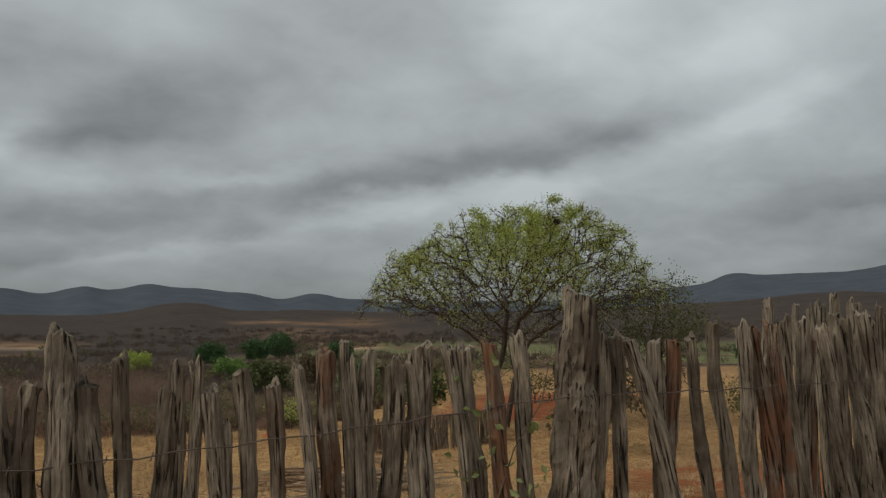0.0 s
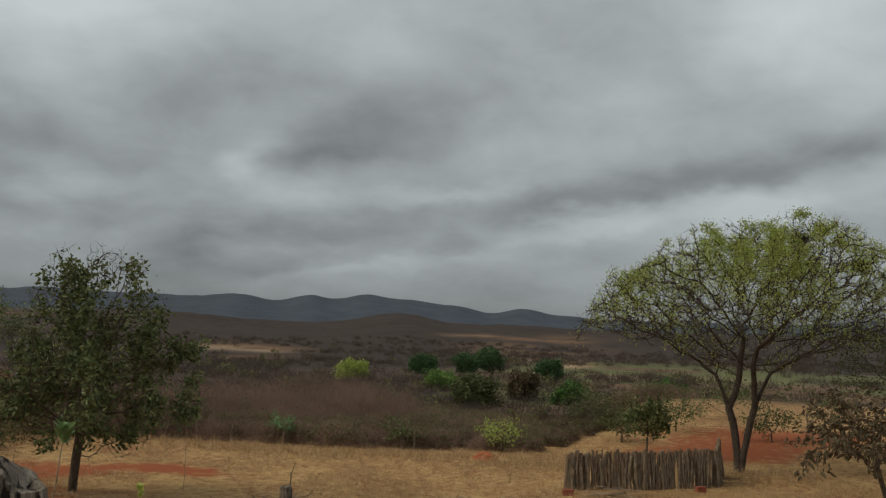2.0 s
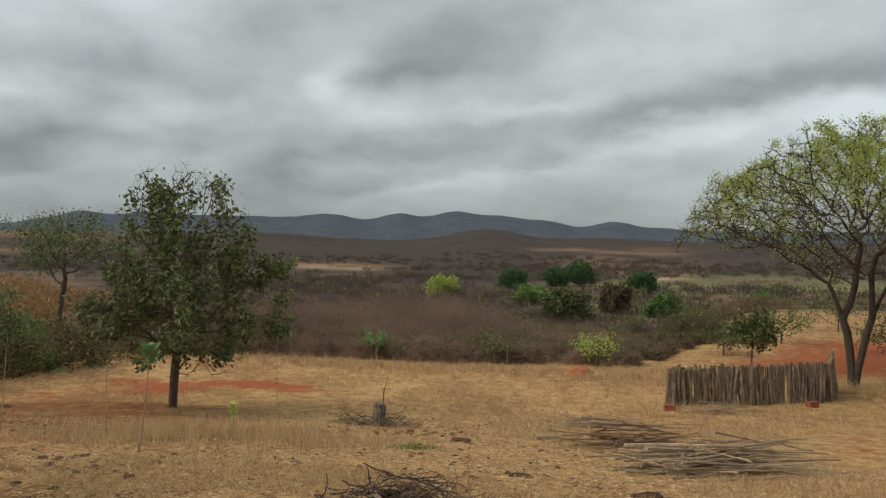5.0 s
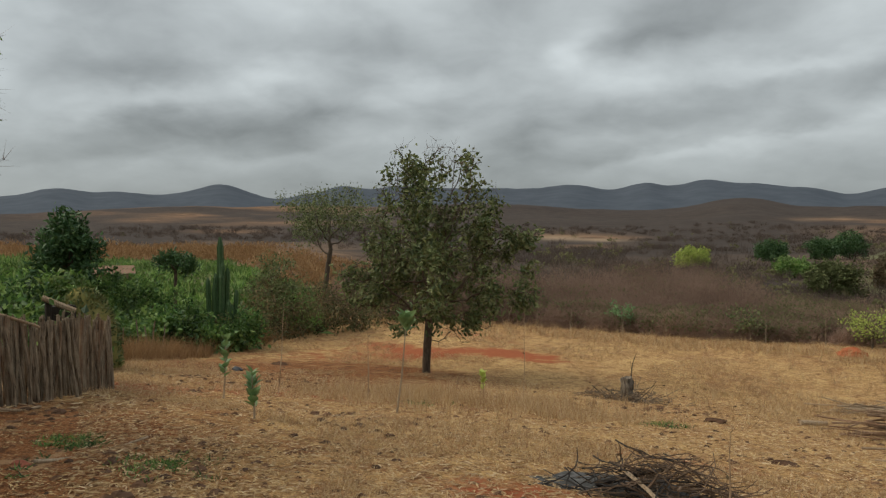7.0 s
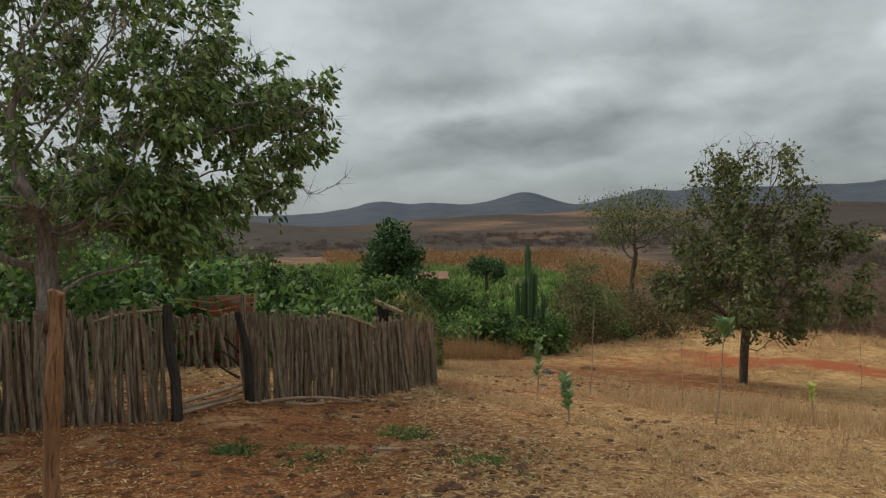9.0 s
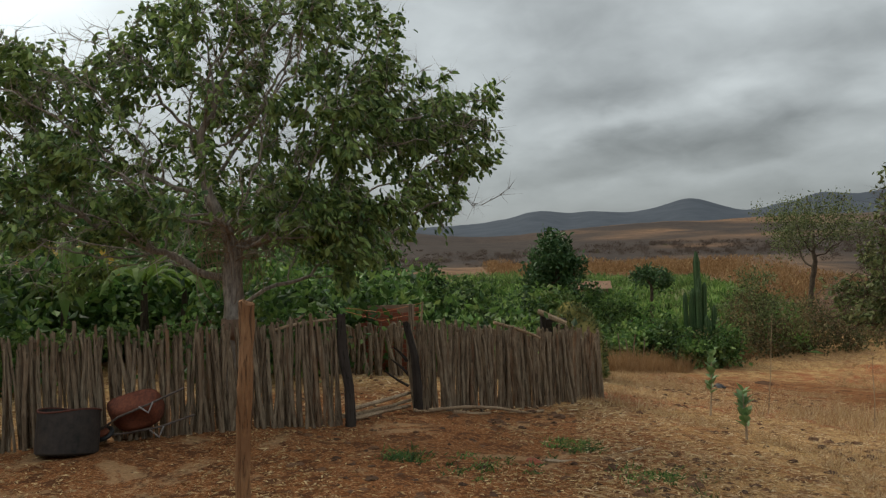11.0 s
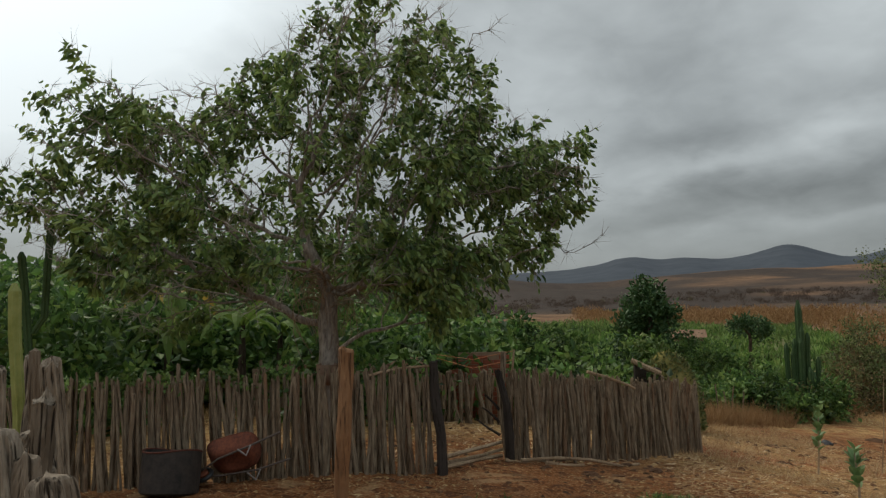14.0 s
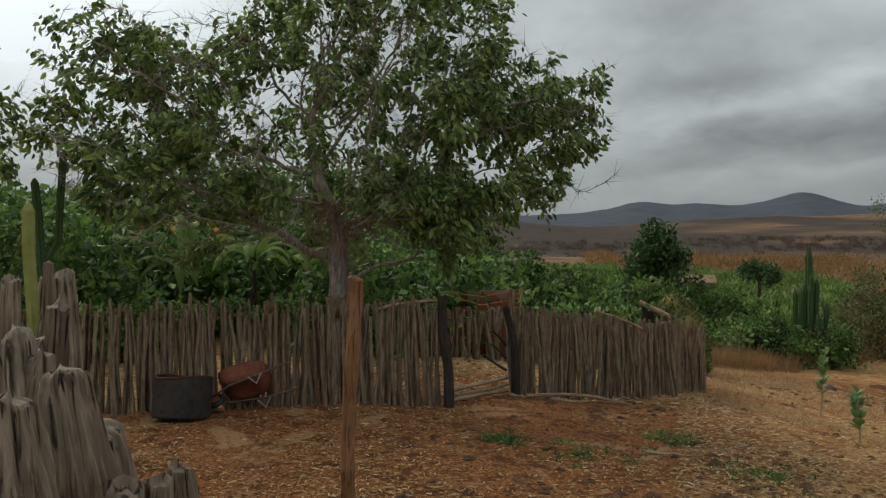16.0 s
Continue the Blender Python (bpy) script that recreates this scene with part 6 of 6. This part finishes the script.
# banana plants
def banana(label, place, height, seed, withered=False):
    q = rnd(seed)
    t = thing("banana_plant", label, "banana plant", on(*place), group="banana plants")
    part("stem", Geo().tube([(0, 0, -0.05), (0.02, 0, height * 0.4), (0.03, 0.02, height * 0.7)], [0.09, 0.07, 0.04], 9), BARK_TWIGGY, t)
    for k in range(8):
        a = k * 2.4 + q.random()
        n = 9
        s = np.linspace(0, 1, n)
        L = height * q.uniform(0.55, 0.8)
        out, up = s * L * 0.75, L * (0.95 * s - 1.25 * s ** 2 * q.uniform(0.5, 1.1))
        mid_ = np.stack([np.cos(a) * out, np.sin(a) * out, height * 0.66 + up], 1)
        w = 0.1 * np.sin(np.clip(s * 1.05, 0, 1) * math.pi) ** 0.6 + 0.01
        side = np.array([-math.sin(a), math.cos(a), 0])
        v = np.concatenate([mid_ + side * w[:, None] - [0, 0, 1] * (w * 0.35)[:, None], mid_, mid_ - side * w[:, None] - [0, 0, 1] * (w * 0.35)[:, None]])
        f = [(i, i + 1, n + i + 1, n + i) for i in range(n - 1)] + [(n + i, n + i + 1, 2 * n + i + 1, 2 * n + i) for i in range(n - 1)]
        part("leaf", Geo().put(v, f), LEAF_YELLOW if withered and k in (1, 4) else LEAF_BANANA, t, "withered yellow leaf" if withered and k in (1, 4) else "")
    return t


banana("banana plant with broad yellow-green leaves behind the pen", (-15.3, 0.3), 2.3, 1)
banana("banana plant with withered yellow leaves behind the pen", (-15.5, -0.95), 2.9, 2, True)
banana("banana plant with tattered arching leaves", (-15.9, 1.0), 2.1, 5)
banana("short banana plant with arching leaves", (-15.8, -1.0), 2.0, 3)
banana("banana plant half hidden by leaves", (-16.0, -2.6), 2.5, 4)


# ---------------------------------------------------------------- sheds and the far house
def tiled_roof(name, label, origin, turn, length, run, pitch, rows, cols):
    """Curved clay tiles laid on a slope: one part a tile, sharing one mesh."""
    t = thing(name, label, "roof", origin, turn)
    g = Geo()
    a = np.linspace(-math.pi / 2, math.pi / 2, 6)
    w = length / cols
    v = np.concatenate([np.stack([np.sin(a) * w * 0.55 * k, np.full(6, y), np.cos(a) * w * 0.4 * k], 1) for y, k in ((0, 1.1), (run / rows * 1.15, 0.92))])
    v = np.concatenate([v, v - [0, 0, 0.012]])
    g.put(v, [(i, i + 1, 7 + i, 6 + i) for i in range(5)] + [(12 + i, 18 + i, 19 + i, 13 + i) for i in range(5)])
    me = g.mesh("tile", TILE)
    q = rnd(int(length * 100))
    for i in range(rows):
        for j in range(cols):
            ob = new("tile", me)
            ob.parent = t
            y = run / rows * i
            ob.matrix_basis = pose((j + 0.5 - cols / 2) * w + q.normal() * 0.01, y * math.cos(radians(pitch)), y * math.sin(radians(pitch)) + 0.03 * i / rows, pitch + q.normal() * 2, q.normal() * 2, q.normal() * 2)
    part("batten", Geo().box((0, run * 0.5 * math.cos(radians(pitch)), run * 0.5 * math.sin(radians(pitch)) - 0.05), (length, run, 0.04), pose(0, 0, 0, pitch)), WOOD_DARK, t)
    return t


tiled_roof("shed_roof", "sagging old clay-tiled shed roof among bushes", (-15.1, 3.1, 0.66), 78, 0.95, 0.5, 16, 3, 6)
for dx, dy in ((-15.2, 3.55), (-15.15, 2.5), (-15.6, 3.0)):
    tagged(pole("shed_pole", (dx, dy, lz(dx, dy) - 0.1), (dx, dy, 0.67), 0.04, 0.035, WOOD_DARK, None, int(-dx * 10)), "dark pole that carries the shed roof", "pole", "shed poles")


def brick_wall(name, label, a, b, height, seed):
    t = thing(name, label, "wall", (a[0], a[1], lz(*a) - 0.15), math.degrees(math.atan2(b[1] - a[1], b[0] - a[0])))
    L = math.hypot(b[0] - a[0], b[1] - a[1])
    part("mortar_core", Geo().box((L / 2, 0, height / 2), (L, 0.09, height - 0.02)), MORTAR, t)
    me = Geo().box((0, 0, 0), (0.2, 0.11, 0.075)).mesh("brick", BRICK)
    q = rnd(seed)
    for i in range(int(height / 0.09)):
        x = 0.1 - (0.11 if i % 2 else 0)
        while x < L:
            ob = new("brick", me)
            ob.parent = t
            ob.matrix_basis = pose(x + q.normal() * 0.003, q.normal() * 0.004, 0.045 + i * 0.09, 0, 0, q.normal() * 0.8)
            x += 0.215
    return t


brick_wall("brick_wall", "bare red brick wall of a low outbuilding", (-15.95, 4.45), (-15.65, 5.4), 0.9 - lz(-15.95, 4.45) + 0.15, 5)
line_pole = thing("line_pole", "thin crooked pole holding a slack orange line", "pole", on(-12.35, 4.3))
part("shaft", Geo().tube([(0, 0, -0.1), (0.03, 0, 0.7), (0.0, 0.1, 1.42)], [0.026, 0.022, 0.016], 7), STICK, line_pole)
for dz in (0.0, -0.14):
    part("line", Geo().tube([(0, 0.1, 1.4 + dz), (-0.6, -0.4, 1.24 + dz), (-1.2, -0.85, 1.3 + dz * 0.4)], 0.004, 5), ROPE, line_pole, "slack orange line")

hut = thing("earth_hut", "low mossy-roofed hut with a broken timber edge", "hut", on(-16.75, 9.6))
hut_h = 0.6 - lz(-16.75, 9.6)
v, f = lump(rnd(9), (0.7, 0.75, hut_h), 26, 9, 0.3)
part("roof", Geo().put(v + [0, 0, 0.02], f), THATCH, hut, "low mossy earthen roof", True)
qh = rnd(19)
d_ = qh.normal(size=(1500, 3))
d_[:, 2] = np.abs(d_[:, 2])
d_ /= np.linalg.norm(d_, axis=1)[:, None]
part("moss", Geo().leaves(d_ * [0.7, 0.75, hut_h], d_ + qh.normal(size=(1500, 3)) * 0.8, 0.11, qh, 0.5), LEAF_OLIVE, hut, "creeping moss and weeds on the roof")
part("timber", Geo().tube([(0.6, -1.2, hut_h - 0.05), (0.95, -0.7, hut_h - 0.33)], 0.06, 7), STICK, hut)
part("timber", Geo().tube([(0.55, -1.05, hut_h - 0.1), (0.55, -1.05, 0.0)], 0.07, 7), WOOD_DARK, hut)
# solid dark box in place of the shade inside the hut
part("opening", Geo().box((0.45, -0.75, hut_h * 0.45), (0.3, 0.5, hut_h * 0.8)), WOOD_DARK, hut, "dark block standing for the shade in the opening under the timbers")

house = thing("farmhouse", "far low farmhouse with a red clay roof beyond the crops", "house", (*polar(59.3, 62), lz(*polar(59.3, 62))), 59.3)
part("wall", Geo().box((0, 0, 0.45), (3.2, 2.0, 1.0)), MORTAR, house)
g = Geo().put([(-1.9, -1.25, 0.9), (1.9, -1.25, 0.9), (1.9, 1.25, 0.9), (-1.9, 1.25, 0.9), (-1.8, 0, 1.4), (1.8, 0, 1.4)], [(0, 1, 5, 4), (2, 3, 4, 5), (0, 4, 3), (1, 2, 5), (0, 3, 2, 1)])
part("roof", g, TILE, house, "low gabled clay tile roof")
part("door", Geo().box((0.4, -1.01, 0.4), (0.6, 0.05, 0.8)), WOOD_DARK, house)

# earthen lump on the trunk of the broad tree
q = rnd(95)
v, f = lump(q, (0.15, 0.14, 0.26), 12, 6, 0.25)
v[:, 2] = -v[:, 2]
tagged(part("earthen_nest", Geo().put(v, f), TERMITE, None, "", True), "brown earthen insect nest on the tree trunk", "nest").location = (-10.5, 1.25, 1.2)


# lumps of earth and dung in the field
q = rnd(96)
for name, label, (x, y), size, mat in (("earth_mound", "small red earth mound at the field edge", (-5.7, 30.6), (0.45, 0.4, 0.28), RED_EARTH), ("dung_pat", "dried dark dung pat on straw", (-0.85, 9.55), (0.2, 0.16, 0.1), DUNG),
                                  ("dung_pat", "dried brown dung pat on straw", (-4.9, 14.8), (0.24, 0.16, 0.1), DUNG), ("dung_pat", "flat dark dung pat on straw", (-2.6, 10.5), (0.2, 0.14, 0.06), DUNG),
                                  ("dung_pat", "dried dark dung pat near the lone tree", (-17.6, 15.9), (0.3, 0.2, 0.1), DUNG)):
    v, f = lump(q, size, 11, 5, 0.5)
    tagged(part(name, Geo().put(v, f), mat), label, "mound" if mat is RED_EARTH else "dung").location = on(x, y)
for x, y, turn in ((-1.95, 24.3, 20), (1.9, 26.6, 35)):
    tagged(part("brick_lump", Geo().box((0, 0, 0.09), (0.3, 0.16, 0.2)), BRICK), "red brick lying by the low stake pen", "brick").matrix_world = pose(*on(x, y, -0.02), 0, 0, turn)
tagged(pole("short_log", (-3.9, 16.6, lz(-3.9, 16.6) + 0.04), (-3.5, 16.9, lz(-3.5, 16.9) + 0.07), 0.05, 0.04, STICK, None, 97, 0.01), "short cut log lying on straw", "log")


# ---------------------------------------------------------------- ground litter
def tufts(name, label, seed, count, spot, mat, blades, length, width, lean=0.45):
    q = rnd(seed)
    g = Geo()
    xs, ys, hs = [], [], []
    while len(xs) < count:
        s = spot(q)
        if s is not None:
            xs.append(s[0]), ys.append(s[1]), hs.append(s[2])
    xs, ys, hs = np.repeat(xs, blades), np.repeat(ys, blades), np.repeat(hs, blades)
    k = len(xs)
    xs, ys = xs + q.normal(size=k) * 0.05, ys + q.normal(size=k) * 0.05
    at = np.stack([xs, ys, land(xs, ys) - 0.005], 1)
    d = q.normal(size=(k, 3)) * lean
    d[:, 2] = 1.0
    g.slivers(at, d, hs * length * (0.5 + 0.8 * q.random(k)), width, q)
    return tagged(part(name, g, mat), label, "grass", kind="stuff")


def straw_spot(q):
    yaw, rr = q.uniform(-25, 68), 4 + 30 * q.random() ** 0.8
    x, y = polar(yaw, rr)
    if math.hypot(x + 9.0, y - 2.6) < 4.8 or math.hypot((x + 15.2) / 2.6, (y - 23.3) / 1.1) < 1:
        return None
    dense = value_noise(np.array([x / 2.2]), np.array([y / 2.2]), 77)[0]
    if dense < 0.45:
        return None
    return x, y, 0.5 + dense


tufts("dry_grass", "short dry straw grass over the field", 60, 22000, straw_spot, STRAW, 7, 0.12, 0.008, 0.8)


def tall_spot(q):
    s = q.random()
    c = (-8.6 + q.normal() * 1.6, 12.6 + q.normal() * 1.3) if s < 0.6 else (-5.0 + q.normal() * 2.5, 20 + q.normal() * 3) if s < 0.8 else (-1.0 + q.normal() * 3, 26.0 + q.normal() * 2.0)
    return c[0], c[1], q.uniform(0.6, 1.2)


tufts("tall_dry_grass", "clumps of tall pale dry grass", 61, 620, tall_spot, STRAW, 12, 0.4, 0.008, 0.35)


def rim_spot(q):
    s = q.random()
    x, y = np.interp(s, [0, 0.3, 0.55, 0.8, 1], [-19.3, -20.4, -22.5, -24.6, -25.9]), np.interp(s, [0, 0.3, 0.55, 0.8, 1], [11.8, 14.3, 17.4, 22.3, 26.5])
    return x + q.normal() * 0.35, y + q.normal() * 0.35, q.uniform(0.6, 1.2) * (1.0 if s < 0.3 else 0.55 + 0.6 * value_noise(np.array([s * 22]), np.array([0.5]), 5)[0])


tufts("fence_grass", "rusty brown dead grass along the hedge fence", 62, 1000, rim_spot, GRASS_FIELD, 12, 0.6, 0.012, 0.4)


def edge_spot(q):
    x = q.uniform(-24, 6)
    return x, 30.6 + 0.176 * x * 0.5 + q.normal() * 0.8, q.uniform(0.5, 1.2)


tufts("edge_grass", "pale dry grass at the edge of the brush", 63, 900, edge_spot, STRAW, 10, 0.4, 0.012, 0.35)


def weed_spot(q):
    c = ((-7.3, 3.0, 0.35), (-7.6, 2.5, 0.1), (-6.5, 4.6, 0.25), (-8.0, 4.6, 0.2), (-9.0, 11.4, 0.3), (-5.2, 13.0, 0.25))[int(q.integers(6))]
    return c[0] + q.normal() * c[2], c[1] + q.normal() * c[2], q.uniform(0.5, 1.0)


tufts("green_weeds", "low patches of green weeds on the bare yard", 64, 150, weed_spot, LEAF_VINE, 16, 0.1, 0.016, 1.2)


def litter(name, label, seed, count, spot, mat, size, category):
    q = rnd(seed)
    g = Geo()
    for _ in range(count):
        x, y = spot(q)
        s = size * (0.3 + 1.1 * q.random() ** 3)
        v, f = lump(q, (s * q.uniform(0.6, 1.4), s, s * q.uniform(0.35, 0.8)), 7, 4, 0.9)
        a = q.uniform(0, 6.28)
        c, sn = math.cos(a), math.sin(a)
        g.put(np.stack([v[:, 0] * c - v[:, 1] * sn + x, v[:, 0] * sn + v[:, 1] * c + y, v[:, 2] + lz(x, y) + 0.01], 1), f)
    return tagged(part(name, g, mat), label, category, kind="stuff")


def dung_spot(q):
    yaw, rr = q.uniform(8, 80), 4.5 + 19 * q.random()
    return polar(yaw, rr)


litter("dung_clods", "dark dung clods and earth lumps strewn over the yard", 65, 4200, dung_spot, CLOD, 0.042, "dung")


def pat_spot(q):
    while True:
        yaw, rr = q.uniform(18, 66), 6.5 + 12 * q.random() ** 1.4
        x, y = polar(yaw, rr)
        if value_noise(np.array([x / 1.7]), np.array([y / 1.7]), 91)[0] > 0.55 + 0.3 * q.random() * (yaw < 38):
            return x, y


litter("dung_pats", "dried dark dung pats and trodden lumps on the straw", 69, 700, pat_spot, CLOD, 0.06, "dung")


def chip_field(name, label, seed, count, mat, length, wide, spot):
    """Flat husks and straw bits lying on the ground."""
    q = rnd(seed)
    p = np.array([spot(q) for _ in range(count)])
    at = np.stack([p[:, 0], p[:, 1], land(p[:, 0], p[:, 1]) + 0.012], 1)
    a = q.random(count) * 6.283
    d = np.stack([np.cos(a), np.sin(a), q.normal(size=count) * 0.12], 1)
    side = np.stack([-np.sin(a), np.cos(a), q.normal(size=count) * 0.25], 1)
    L, W = length * (0.4 + q.random(count))[:, None], wide * (0.4 + q.random(count))[:, None]
    v = np.stack([at - d * L / 2, at + side * W / 2 + [0, 0, 0.006], at + d * L / 2, at - side * W / 2], 1).reshape(-1, 3)
    b = np.arange(count)[:, None] * 4
    g = Geo()
    g.put(v, np.concatenate([b + [0, 1, 2], b + [0, 2, 3]]).tolist())
    return tagged(part(name, g, mat), label, "litter", kind="stuff")


def yard_spot(q):
    while True:
        yaw, rr = q.uniform(45, 108), 3.0 + 8.0 * q.random()
        x, y = polar(yaw, rr)
        if (value_noise(np.array([x / 1.1]), np.array([y / 1.1]), 88)[0] - 0.25) * (0.45 + 1.1 * float(blob(x, y, -5.4, -0.6, 2.2, 1.6)) + 0.5 * float(blob(x, y, -6.5, 4.5, 2.5, 2.5))) > q.random() * 0.6:
            return x, y


chip_field("husk_litter", "trampled maize husks and straw bits on the brown yard", 66, 14000, CHIPS, 0.062, 0.013, yard_spot)


def field_spot(q):
    yaw, rr = q.uniform(-5, 60), 4.5 + 16 * q.random() ** 1.2
    return polar(yaw, rr)


chip_field("straw_litter", "flattened straw bits over the dry field", 67, 60000, STRAW, 0.1, 0.012, field_spot)
chip_field("pen_straw", "pale straw bedding inside the pen", 68, 3500, STRAW, 0.16, 0.03, lambda q: (q.uniform(-15, -10.2), q.uniform(-2, 7)))
